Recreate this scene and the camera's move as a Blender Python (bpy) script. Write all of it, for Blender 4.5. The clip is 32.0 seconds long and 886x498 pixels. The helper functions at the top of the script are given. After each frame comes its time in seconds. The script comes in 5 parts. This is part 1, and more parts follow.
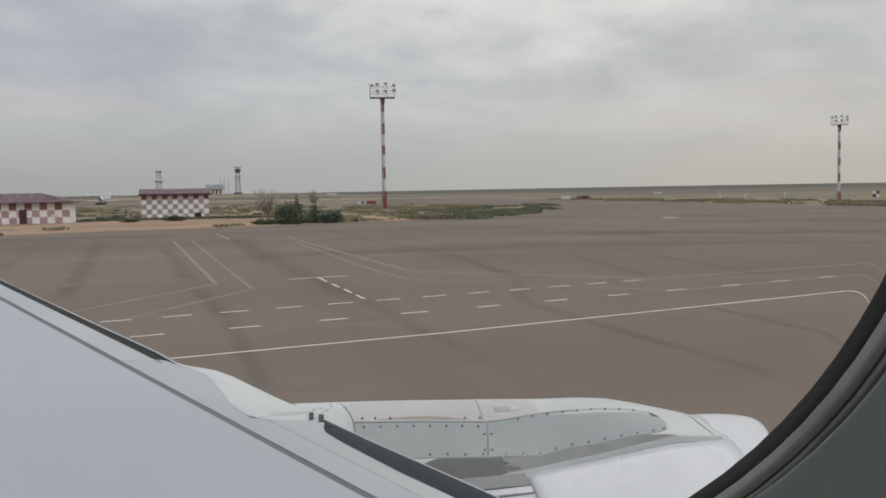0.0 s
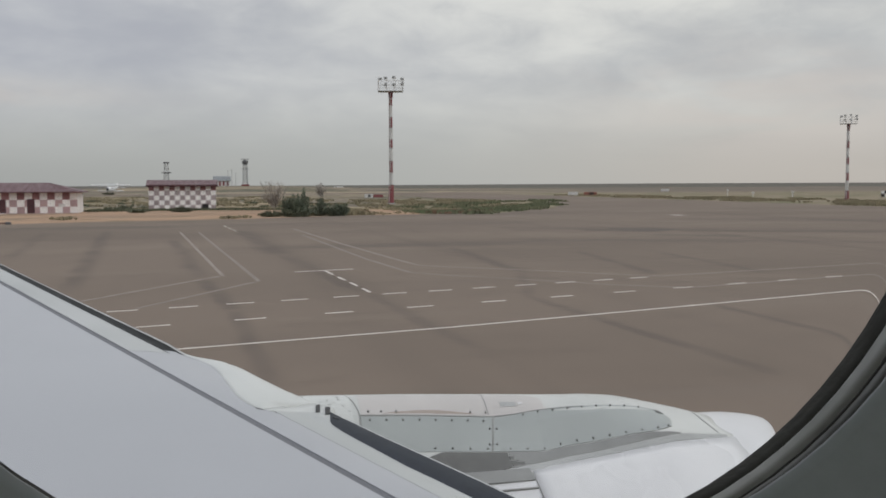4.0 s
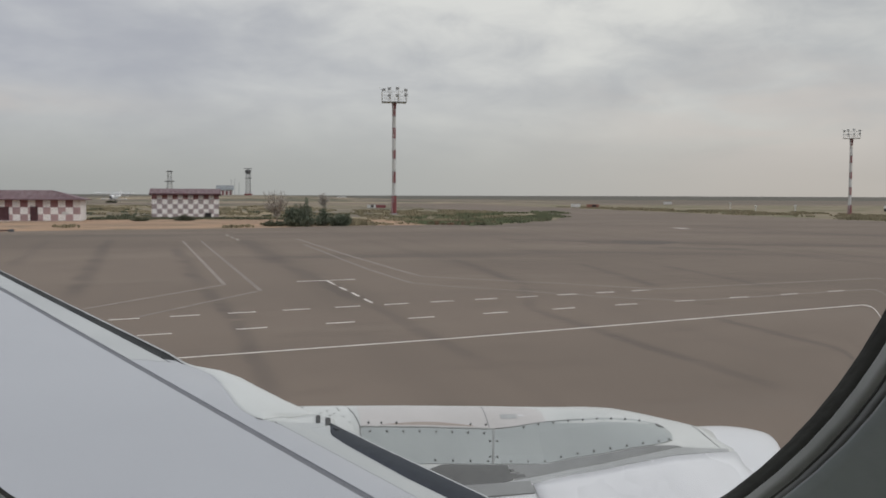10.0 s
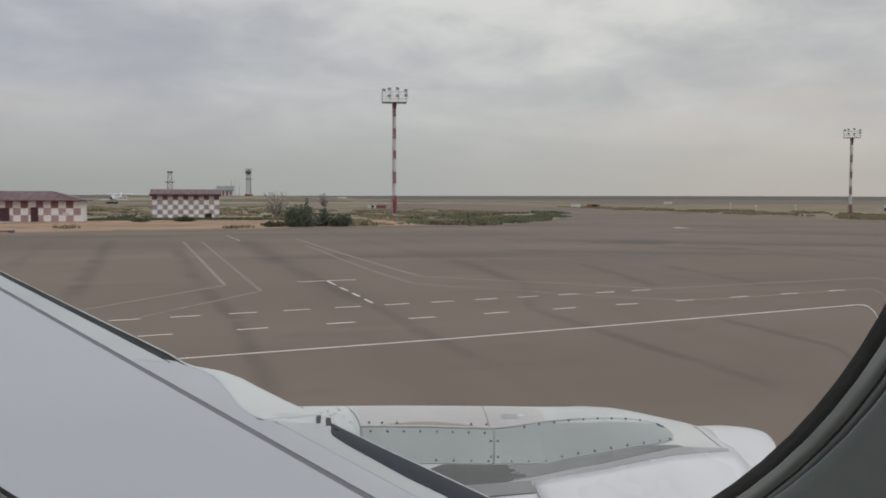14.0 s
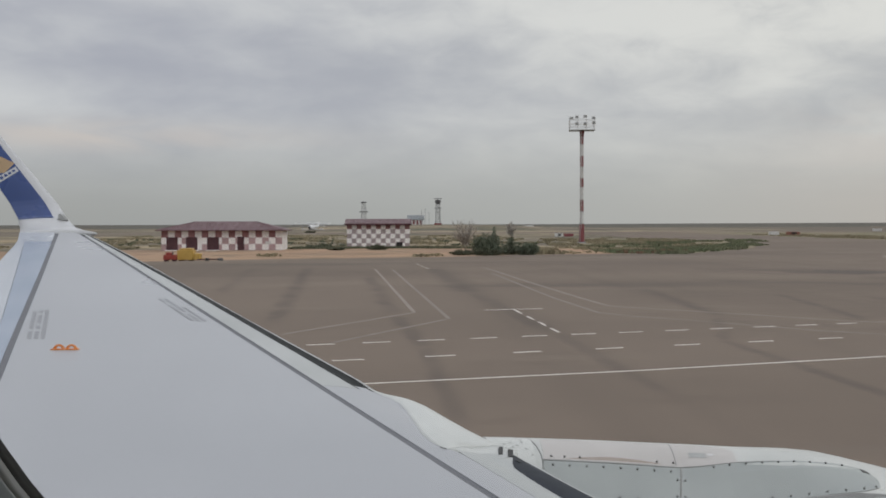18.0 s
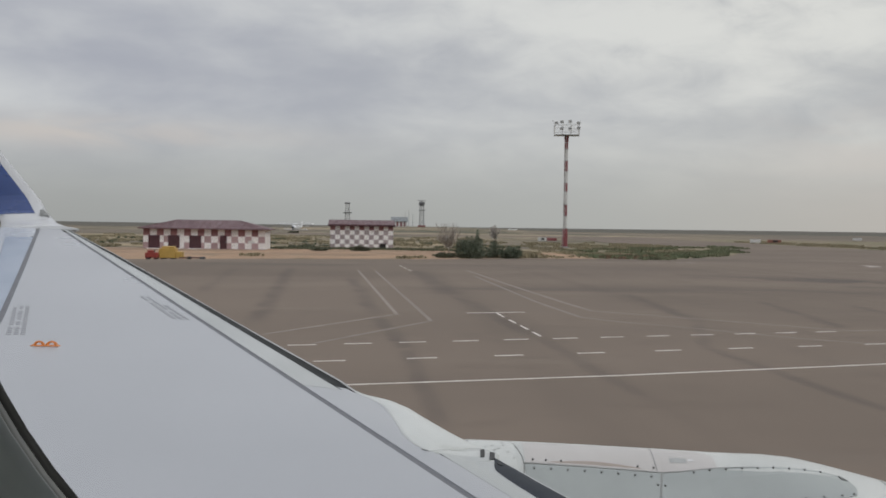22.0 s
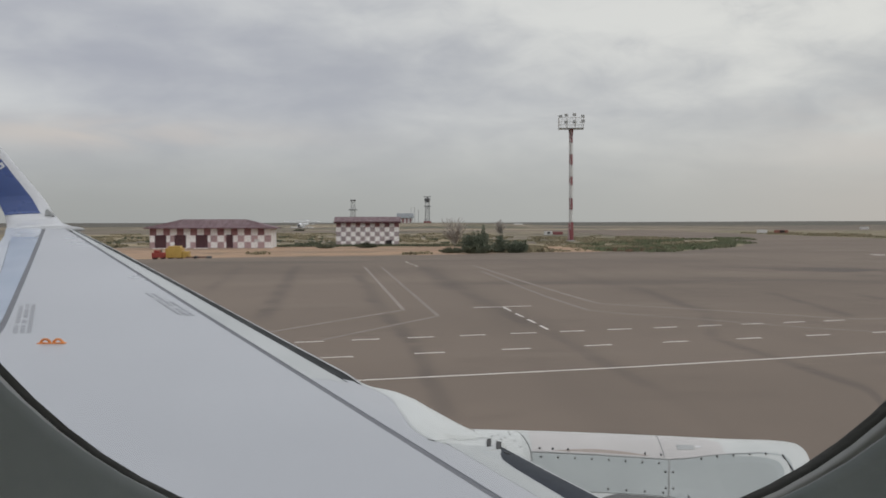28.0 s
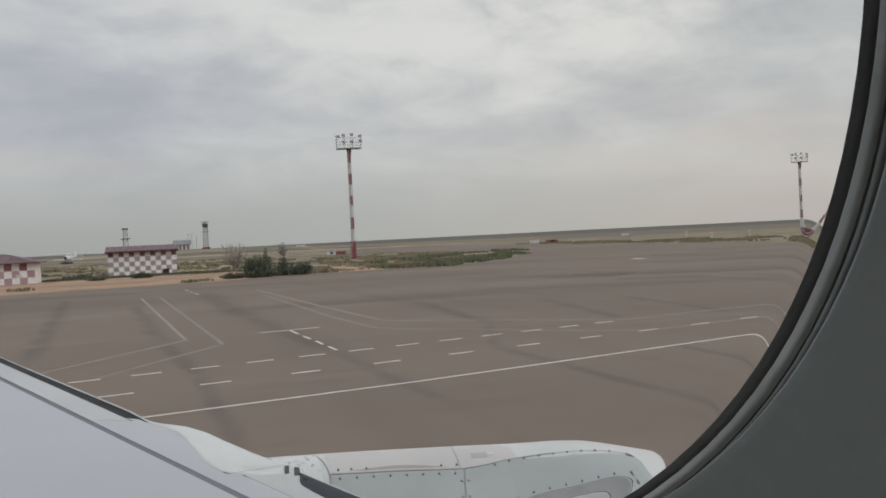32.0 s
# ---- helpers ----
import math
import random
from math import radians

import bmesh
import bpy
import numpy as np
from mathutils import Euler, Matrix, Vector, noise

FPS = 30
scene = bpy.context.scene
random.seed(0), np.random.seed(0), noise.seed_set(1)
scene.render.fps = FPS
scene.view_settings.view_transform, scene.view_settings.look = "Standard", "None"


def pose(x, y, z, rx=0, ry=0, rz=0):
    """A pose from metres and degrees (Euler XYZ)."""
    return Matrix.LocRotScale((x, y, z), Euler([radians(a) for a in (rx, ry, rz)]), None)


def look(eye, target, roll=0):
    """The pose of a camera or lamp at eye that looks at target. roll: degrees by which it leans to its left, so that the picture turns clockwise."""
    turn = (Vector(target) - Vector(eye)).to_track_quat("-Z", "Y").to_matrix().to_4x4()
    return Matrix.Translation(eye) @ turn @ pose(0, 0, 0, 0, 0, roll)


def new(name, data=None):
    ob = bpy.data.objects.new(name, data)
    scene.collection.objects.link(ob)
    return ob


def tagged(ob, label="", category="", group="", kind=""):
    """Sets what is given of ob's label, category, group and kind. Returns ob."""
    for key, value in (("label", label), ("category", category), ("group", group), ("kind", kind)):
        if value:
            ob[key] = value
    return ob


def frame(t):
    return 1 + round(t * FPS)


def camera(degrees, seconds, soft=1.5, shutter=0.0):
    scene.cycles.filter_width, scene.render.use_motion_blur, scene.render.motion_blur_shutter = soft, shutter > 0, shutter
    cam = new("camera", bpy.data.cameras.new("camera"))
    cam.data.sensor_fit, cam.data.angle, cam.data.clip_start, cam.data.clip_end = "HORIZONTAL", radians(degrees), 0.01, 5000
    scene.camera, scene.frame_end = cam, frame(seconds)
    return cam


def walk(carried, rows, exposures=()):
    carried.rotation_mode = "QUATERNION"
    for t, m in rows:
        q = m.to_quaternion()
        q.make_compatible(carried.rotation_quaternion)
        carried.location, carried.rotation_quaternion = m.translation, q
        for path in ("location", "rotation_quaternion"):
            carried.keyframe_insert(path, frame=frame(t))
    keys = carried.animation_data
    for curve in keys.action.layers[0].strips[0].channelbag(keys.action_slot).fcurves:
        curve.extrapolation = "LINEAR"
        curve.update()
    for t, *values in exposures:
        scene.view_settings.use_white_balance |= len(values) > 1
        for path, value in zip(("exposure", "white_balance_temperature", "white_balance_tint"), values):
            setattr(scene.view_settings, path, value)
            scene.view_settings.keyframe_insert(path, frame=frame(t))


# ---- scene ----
cam = camera(50.03, 32.0, soft=1.8)

# seconds, x, y, z, pitch, roll, yaw: a camera held at a cabin window
PATH = [
    (0.0, 0.0014, 0.0912, 3.6849, -3.57, 0.90, -14.73),
    (0.5, -0.0007, 0.0880, 3.6778, -4.27, 0.53, -14.65),
    (1.0, -0.0032, 0.0902, 3.6805, -4.03, -0.01, -15.12),
    (1.5, -0.0041, 0.0871, 3.6782, -4.42, 0.24, -15.16),
    (2.0, -0.0048, 0.0878, 3.6834, -3.88, 0.01, -14.41),
    (2.5, -0.0073, 0.0795, 3.6849, -3.83, 0.24, -14.31),
    (3.0, -0.0069, 0.0824, 3.6857, -3.98, 0.42, -14.26),
    (3.5, -0.0114, 0.0753, 3.6892, -3.90, 0.17, -14.23),
    (5.5, -0.0097, 0.0750, 3.6853, -3.98, 0.42, -14.65),
    (6.0, -0.0061, 0.0815, 3.6841, -3.98, -0.04, -14.60),
    (6.5, -0.0099, 0.0775, 3.6855, -3.94, -0.13, -14.50),
    (7.0, -0.0090, 0.0796, 3.6878, -3.74, -0.23, -14.45),
    (7.5, -0.0116, 0.0730, 3.6884, -3.75, -0.16, -14.21),
    (8.0, -0.0091, 0.0764, 3.6890, -3.63, -0.03, -14.40),
    (8.5, -0.0109, 0.0758, 3.6866, -3.59, -0.14, -14.50),
    (9.0, -0.0080, 0.0787, 3.6884, -3.57, -0.20, -14.36),
    (9.5, -0.0107, 0.0735, 3.6884, -3.46, -0.24, -14.31),
    (10.0, -0.0101, 0.0742, 3.6917, -3.24, -0.31, -14.15),
    (10.5, -0.0114, 0.0733, 3.6910, -3.38, -0.07, -14.14),
    (11.0, -0.0079, 0.0793, 3.6870, -3.38, -0.21, -14.32),
    (11.5, -0.0064, 0.0754, 3.6877, -3.36, -0.02, -14.32),
    (12.0, -0.0081, 0.0786, 3.6875, -3.43, -0.18, -14.20),
    (12.5, -0.0115, 0.0771, 3.6869, -3.37, -0.19, -14.20),
    (13.0, -0.0079, 0.0777, 3.6891, -3.26, -0.47, -14.04),
    (13.5, -0.0098, 0.0731, 3.6893, -3.19, -0.37, -14.16),
    (14.0, -0.0091, 0.0754, 3.6900, -3.23, -0.20, -14.13),
    (14.5, -0.0150, 0.0612, 3.6856, -3.13, 0.70, -12.16),
    (16.5, 0.0005, 0.0614, 3.7015, -1.82, 0.68, -6.90),
    (17.0, 0.0081, 0.0648, 3.7046, -1.58, 0.92, -4.37),
    (17.5, 0.0091, 0.0705, 3.7051, -1.84, 0.88, -2.89),
    (18.0, 0.0123, 0.0635, 3.7086, -1.53, 0.11, -2.88),
    (18.5, 0.0086, 0.0689, 3.7087, -1.42, -0.28, -3.19),
    (19.0, 0.0088, 0.0675, 3.7094, -1.42, -0.21, -2.93),
    (19.5, 0.0050, 0.0728, 3.7043, -0.98, -0.48, -3.67),
    (20.0, 0.0034, 0.0662, 3.7089, -1.19, -0.57, -3.69),
    (20.5, 0.0024, 0.0680, 3.7071, -1.31, -0.83, -3.61),
    (21.0, -0.0002, 0.0614, 3.7093, -1.31, -1.11, -3.91),
    (21.5, 0.0013, 0.0664, 3.7066, -1.38, -1.09, -3.71),
    (22.0, 0.0027, 0.0625, 3.7068, -1.38, -0.86, -3.87),
    (22.5, 0.0019, 0.0662, 3.7067, -1.32, -1.32, -3.71),
    (23.0, -0.0014, 0.0643, 3.7104, -1.45, -1.64, -3.90),
    (23.5, -0.0003, 0.0704, 3.7083, -1.60, -1.69, -3.43),
    (24.0, 0.0027, 0.0638, 3.7118, -1.33, -1.72, -3.67),
    (24.5, 0.0035, 0.0644, 3.7084, -1.31, -1.75, -3.67),
    (25.0, 0.0011, 0.0655, 3.7111, -1.47, -1.77, -3.65),
    (25.5, 0.0028, 0.0675, 3.7081, -1.37, -2.10, -3.90),
    (27.5, 0.0149, 0.0662, 3.6738, -2.57, -0.04, -3.72),
    (28.0, 0.0181, 0.0697, 3.6765, -1.64, 0.08, -3.52),
    (28.5, 0.0197, 0.0640, 3.6822, -1.54, 0.56, -3.32),
    (29.0, 0.0158, 0.0628, 3.6847, -0.85, 1.41, -5.70),
    (29.5, 0.0146, 0.0686, 3.6774, -0.48, 2.63, -9.18),
    (30.0, 0.0042, 0.0527, 3.6832, 1.24, 2.24, -12.13),
    (30.5, 0.0022, 0.0571, 3.6781, 1.13, 2.04, -13.87),
    (31.0, -0.0052, 0.0477, 3.6828, 0.82, 1.85, -16.05),
    (31.5, -0.0093, 0.0536, 3.6840, 0.62, 1.41, -16.45),
    (32.0, -0.0079, 0.0604, 3.6831, -0.75, 2.71, -16.60),
]
walk(cam, [(t, pose(x, y, z, 90 + p, r, w)) for t, x, y, z, p, r, w in PATH],
     exposures=((0.0, 0.01), (9.0, 0.01), (11.0, -0.08), (14.2, -0.08), (17.0, -0.04), (32.0, -0.03)))

# ---- world and sun ----
SUN_EL, SUN_AZ = radians(40), radians(140)   # height, and bearing from +Y towards +X


def make_world():
    w = bpy.data.worlds.new("overcast_sky")
    scene.world = w
    w.use_nodes = True
    nt = w.node_tree
    nt.nodes.clear()
    N, L = nt.nodes.new, nt.links.new

    def val(node, i, v):
        node.inputs[i].default_value = v

    def math_node(op, a, b=None, clamp=False):
        n = N("ShaderNodeMath")
        n.operation, n.use_clamp = op, clamp
        for i, q in enumerate((a, b)):
            if q is None:
                continue
            if isinstance(q, (int, float)):
                n.inputs[i].default_value = q
            else:
                L(q, n.inputs[i])
        return n.outputs[0]

    def mix(fac, a, b):
        n = N("ShaderNodeMix")
        n.data_type = "RGBA"
        for s, q in ((n.inputs[0], fac), (n.inputs[6], a), (n.inputs[7], b)):
            if isinstance(q, (int, float)):
                s.default_value = q
            elif isinstance(q, tuple):
                s.default_value = (*q, 1)
            else:
                L(q, s)
        return n.outputs[2]

    def ramp(fac, lo, hi):
        n = N("ShaderNodeMapRange")
        n.interpolation_type = "SMOOTHSTEP"
        L(fac, n.inputs[0])
        n.inputs[1].default_value, n.inputs[2].default_value = lo, hi
        return n.outputs[0]

    tc = N("ShaderNodeTexCoord")
    sep = N("ShaderNodeSeparateXYZ")
    L(tc.outputs["Generated"], sep.inputs[0])
    z = math_node("MAXIMUM", sep.outputs[2], 0.0)

    def clouds(scale, detail, rough, dist, off, tall=3.2):
        """Cloud texture drawn out along the horizon."""
        mp = N("ShaderNodeMapping")
        L(tc.outputs["Generated"], mp.inputs[0])
        mp.inputs["Location"].default_value = off
        mp.inputs["Scale"].default_value = (1.0, 1.0, tall)
        n = N("ShaderNodeTexNoise")
        L(mp.outputs[0], n.inputs["Vector"])
        val(n, "Scale", scale), val(n, "Detail", detail), val(n, "Roughness", rough), val(n, "Distortion", dist)
        return n.outputs["Fac"]

    azimuth = math_node("ARCTAN2", sep.outputs[0], sep.outputs[1])
    height = math_node("ARCSINE", z)

    def bank(az, el, wide, tall):
        """A broad soft bank of cloud about a bearing and a height, in degrees."""
        u = math_node("DIVIDE", math_node("SUBTRACT", azimuth, radians(az)), radians(wide))
        v = math_node("DIVIDE", math_node("SUBTRACT", height, radians(el)), radians(tall))
        r2 = math_node("ADD", math_node("MULTIPLY", u, u), math_node("MULTIPLY", v, v))
        return math_node("POWER", 2.718, math_node("MULTIPLY", r2, -1.0))

    big = clouds(2.4, 4, 0.50, 0.5, (2.3, 7.1, 0.4))
    fine = clouds(7.0, 4, 0.50, 0.25, (9.4, 1.2, 0.0), 3.0)
    body = math_node("ADD", math_node("MULTIPLY", math_node("SUBTRACT", big, 0.5), 1.15), math_node("MULTIPLY", math_node("SUBTRACT", fine, 0.5), 1.05))
    for az, el, wide, tall, amount in ((22, 14.5, 14, 6.0, 0.60), (4, 15, 9, 4.5, 0.26), (-6, 8.5, 14, 4.0, -0.20), (-22, 14, 12, 5.0, 0.10), (20, 6, 10, 2.6, -0.10), (39, 13, 9, 7.0, -0.32)):
        body = math_node("ADD", body, math_node("MULTIPLY", bank(az, el, wide, tall), amount))
    # small clumps and ripples where the cloud is thin
    clump = math_node("SUBTRACT", clouds(14.0, 5, 0.60, 0.6, (1.7, 5.2, 2.0), 2.0), 0.5)
    body = math_node("ADD", body, math_node("MULTIPLY", math_node("MULTIPLY", clump, 1.25), math_node("ADD", bank(22, 15, 17, 6.5), 0.18)))
    light = ramp(body, -0.42, 0.56)
    # towards the sun the cloud is thinner and warmer
    side = ramp(math_node("ADD", math_node("MULTIPLY", sep.outputs[0], 0.88), math_node("MULTIPLY", sep.outputs[1], 0.47)), 0.15, 1.0)
    dark = mix(side, (0.450, 0.460, 0.520), (0.525, 0.532, 0.545))
    bright = mix(side, (0.735, 0.738, 0.742), (0.835, 0.822, 0.785))
    deck = mix(light, dark, bright)
    warm = math_node("MULTIPLY", ramp(azimuth, radians(8), radians(38)), 0.85)
    haze = mix(warm, mix(side, (0.400, 0.406, 0.402), (0.520, 0.522, 0.506)), (0.560, 0.512, 0.470))
    low = mix(ramp(z, 0.0, 0.13), haze, deck)
    pink = math_node("MULTIPLY", ramp(clouds(5.0, 4, 0.55, 0.4, (4.0, 3.3, 0), 5.0), 0.34, 0.60), math_node("ADD", bank(-17, 5.0, 10, 0.8), math_node("MULTIPLY", bank(34, 4.5, 9, 3.0), 0.8)))
    low = mix(math_node("MULTIPLY", pink, 0.85), low, (0.66, 0.60, 0.565))
    # overcast: the top of the sky gives more light than its rim
    gain = math_node("ADD", 1.0, math_node("MULTIPLY", ramp(z, 0.22, 0.95), 1.00))
    bg = N("ShaderNodeBackground")
    L(low, bg.inputs[0])
    L(gain, bg.inputs[1])
    sky = N("ShaderNodeTexSky")
    sky.sky_type, sky.sun_disc = "NISHITA", False
    sky.sun_elevation, sky.sun_rotation = SUN_EL, SUN_AZ
    bs = N("ShaderNodeBackground")
    L(sky.outputs[0], bs.inputs[0])
    val(bs, 1, 0.06)
    ms = N("ShaderNodeMixShader")
    val(ms, 0, 0.94)
    L(bs.outputs[0], ms.inputs[1])
    L(bg.outputs[0], ms.inputs[2])
    out = N("ShaderNodeOutputWorld")
    L(ms.outputs[0], out.inputs[0])


make_world()
sun = new("sun", bpy.data.lights.new("sun", "SUN"))
sun.data.energy, sun.data.angle, sun.data.color = 0.7, radians(20), (1.0, 0.95, 0.88)
sun.matrix_world = look((0, 0, 0), (-math.sin(SUN_AZ) * math.cos(SUN_EL), -math.cos(SUN_AZ) * math.cos(SUN_EL), -math.sin(SUN_EL)))
sun.location = (60, 30, 90)

# ---- materials ----


def mat(name, a, b=None, rough=0.6, metal=0.0, scale=6.0, fine=60.0, bump=0.1, bump_dist=0.01, amount=1.0, stretch=(1, 1, 1), spec=0.5, piece=0.0, coat=0.0, rough_var=0.12):
    """A procedural surface: colour a mottled with b at two scales (per metre), with fine relief."""
    b = b or tuple(c * 0.8 for c in a)
    m = bpy.data.materials.new(name)
    m.use_nodes = True
    nt = m.node_tree
    N, L = nt.nodes.new, nt.links.new
    p = nt.nodes["Principled BSDF"]
    geo = N("ShaderNodeNewGeometry")
    mp = N("ShaderNodeMapping")
    mp.inputs["Scale"].default_value = stretch
    L(geo.outputs["Position"], mp.inputs[0])
    n1, n2 = N("ShaderNodeTexNoise"), N("ShaderNodeTexNoise")
    for n, s, d in ((n1, scale, 5), (n2, fine, 3)):
        L(mp.outputs[0], n.inputs["Vector"])
        n.inputs["Scale"].default_value, n.inputs["Detail"].default_value = s, d
    add = N("ShaderNodeMath")
    add.operation = "MULTIPLY_ADD"
    L(n1.outputs["Fac"], add.inputs[0])
    add.inputs[1].default_value = 0.68
    half = N("ShaderNodeMath")
    half.operation = "MULTIPLY"
    L(n2.outputs["Fac"], half.inputs[0])
    half.inputs[1].default_value = 0.32
    L(half.outputs[0], add.inputs[2])
    rg = N("ShaderNodeMapRange")
    L(add.outputs[0], rg.inputs[0])
    rg.inputs[1].default_value, rg.inputs[2].default_value = 0.34, 0.66
    rg.inputs[4].default_value = amount
    mx = N("ShaderNodeMix")
    mx.data_type = "RGBA"
    L(rg.outputs[0], mx.inputs[0])
    mx.inputs[6].default_value, mx.inputs[7].default_value = (*a, 1), (*b, 1)
    col = mx.outputs[2]
    if piece:
        oi = N("ShaderNodeObjectInfo")
        hs = N("ShaderNodeHueSaturation")
        pr = N("ShaderNodeMapRange")
        L(oi.outputs["Random"], pr.inputs[0])
        pr.inputs[3].default_value, pr.inputs[4].default_value = 1 - piece, 1 + piece
        L(pr.outputs[0], hs.inputs["Value"])
        L(col, hs.inputs["Color"])
        col = hs.outputs[0]
    L(col, p.inputs["Base Color"])
    rr = N("ShaderNodeMapRange")
    L(n1.outputs["Fac"], rr.inputs[0])
    rr.inputs[1].default_value, rr.inputs[2].default_value = 0.3, 0.7
    rr.inputs[3].default_value, rr.inputs[4].default_value = max(rough - rough_var, 0.02), min(rough + rough_var, 1)
    L(rr.outputs[0], p.inputs["Roughness"])
    p.inputs["Metallic"].default_value = metal
    p.inputs["Specular IOR Level"].default_value = spec
    p.inputs["Coat Weight"].default_value = coat
    if bump:
        bp = N("ShaderNodeBump")
        bp.inputs["Strength"].default_value, bp.inputs["Distance"].default_value = bump, bump_dist
        L(n2.outputs["Fac"], bp.inputs["Height"])
        L(bp.outputs[0], p.inputs["Normal"])
    return m


def layered(name, layers, rough=0.95, bump=0.3, bump_dist=0.05, bump_scale=4.0, spec=0.2, trails=()):
    """Ground: the first colour, then colours laid over it, each (colour, scale, stretch, low, high, strength, offset)."""
    m = bpy.data.materials.new(name)
    m.use_nodes = True
    nt = m.node_tree
    N, L = nt.nodes.new, nt.links.new
    p = nt.nodes["Principled BSDF"]
    geo = N("ShaderNodeNewGeometry")
    col = None
    for c, scale, stretch, lo, hi, strength, off in layers:
        if col is None:
            rgb = N("ShaderNodeRGB")
            rgb.outputs[0].default_value = (*c, 1)
            col = rgb.outputs[0]
            continue
        mp = N("ShaderNodeMapping")
        mp.inputs["Location"].default_value = (off, off * 1.7, 0)
        mp.inputs["Rotation"].default_value = (0, 0, stretch[3] if len(stretch) > 3 else 0)
        mp.inputs["Scale"].default_value = stretch[:3]
        L(geo.outputs["Position"], mp.inputs[0])
        n = N("ShaderNodeTexNoise")
        n.inputs["Scale"].default_value, n.inputs["Detail"].default_value = scale, 5 if scale < 0.2 else 2
        n.inputs["Distortion"].default_value = 0.4
        L(mp.outputs[0], n.inputs["Vector"])
        rg = N("ShaderNodeMapRange")
        rg.interpolation_type = "SMOOTHSTEP"
        L(n.outputs["Fac"], rg.inputs[0])
        rg.inputs[1].default_value, rg.inputs[2].default_value, rg.inputs[4].default_value = lo, hi, strength
        mx = N("ShaderNodeMix")
        mx.data_type = "RGBA"
        L(rg.outputs[0], mx.inputs[0])
        L(col, mx.inputs[6])
        mx.inputs[7].default_value = (*c, 1)
        col = mx.outputs[2]
    if trails:
        wob = N("ShaderNodeTexNoise")
        wob.inputs["Scale"].default_value, wob.inputs["Detail"].default_value = 0.35, 4
        L(geo.outputs["Position"], wob.inputs["Vector"])
        patchy = N("ShaderNodeMapRange")
        L(wob.outputs["Fac"], patchy.inputs[0])
        patchy.inputs[1].default_value, patchy.inputs[2].default_value, patchy.inputs[3].default_value = 0.30, 0.60, 0.35

    def calc(op, a, b):
        n = N("ShaderNodeMath")
        n.operation = op
        for i, q in enumerate((a, b)):
            if isinstance(q, (int, float)):
                n.inputs[i].default_value = q
            else:
                L(q, n.inputs[i])
        return n.outputs[0]

    def soft(v, lo, hi):
        n = N("ShaderNodeMapRange")
        n.interpolation_type = "SMOOTHSTEP"
        L(v, n.inputs[0])
        n.inputs[1].default_value, n.inputs[2].default_value = lo, hi
        return n.outputs[0]

    for (ax, ay), (bx, by), half, strength in trails:
        d = math.hypot(bx - ax, by - ay)
        dx, dy = (bx - ax) / d, (by - ay) / d
        along, across = N("ShaderNodeVectorMath"), N("ShaderNodeVectorMath")
        for node, v in ((along, (dx, dy, 0)), (across, (-dy, dx, 0))):
            node.operation = "DOT_PRODUCT"
            L(geo.outputs["Position"], node.inputs[0])
            node.inputs[1].default_value = v
        u = calc("SUBTRACT", along.outputs["Value"], ax * dx + ay * dy)
        v = calc("ABSOLUTE", calc("ADD", calc("SUBTRACT", across.outputs["Value"], ay * dx - ax * dy), calc("MULTIPLY", calc("SUBTRACT", wob.outputs["Fac"], 0.5), half * 1.6)), 0.0)
        ends = calc("MULTIPLY", soft(u, 0.0, d * 0.12), calc("SUBTRACT", 1.0, soft(u, d * 0.88, d)))
        mask = calc("MULTIPLY", calc("SUBTRACT", 1.0, soft(v, half * 0.15, half * 1.25)), ends)
        mx = N("ShaderNodeMix")
        mx.data_type = "RGBA"
        L(calc("MULTIPLY", calc("MULTIPLY", mask, patchy.outputs[0]), strength), mx.inputs[0])
        L(col, mx.inputs[6])
        mx.inputs[7].default_value = (0.075, 0.066, 0.062, 1)
        col = mx.outputs[2]
    L(col, p.inputs["Base Color"])
    p.inputs["Roughness"].default_value = rough
    p.inputs["Specular IOR Level"].default_value = spec
    n = N("ShaderNodeTexNoise")
    n.inputs["Scale"].default_value, n.inputs["Detail"].default_value = bump_scale, 2
    L(geo.outputs["Position"], n.inputs["Vector"])
    bp = N("ShaderNodeBump")
    bp.inputs["Strength"].default_value, bp.inputs["Distance"].default_value = bump, bump_dist
    L(n.outputs["Fac"], bp.inputs["Height"])
    L(bp.outputs[0], p.inputs["Normal"])
    return m


def glass_mat():
    m = bpy.data.materials.new("window_acrylic")
    m.use_nodes = True
    nt = m.node_tree
    nt.nodes.clear()
    g, out = nt.nodes.new("ShaderNodeBsdfRefraction"), nt.nodes.new("ShaderNodeOutputMaterial")
    g.inputs["Color"].default_value = (0.953, 0.960, 0.957, 1)
    g.inputs["Roughness"].default_value = 0.0
    g.inputs["IOR"].default_value = 1.49
    nt.links.new(g.outputs[0], out.inputs[0])
    return m


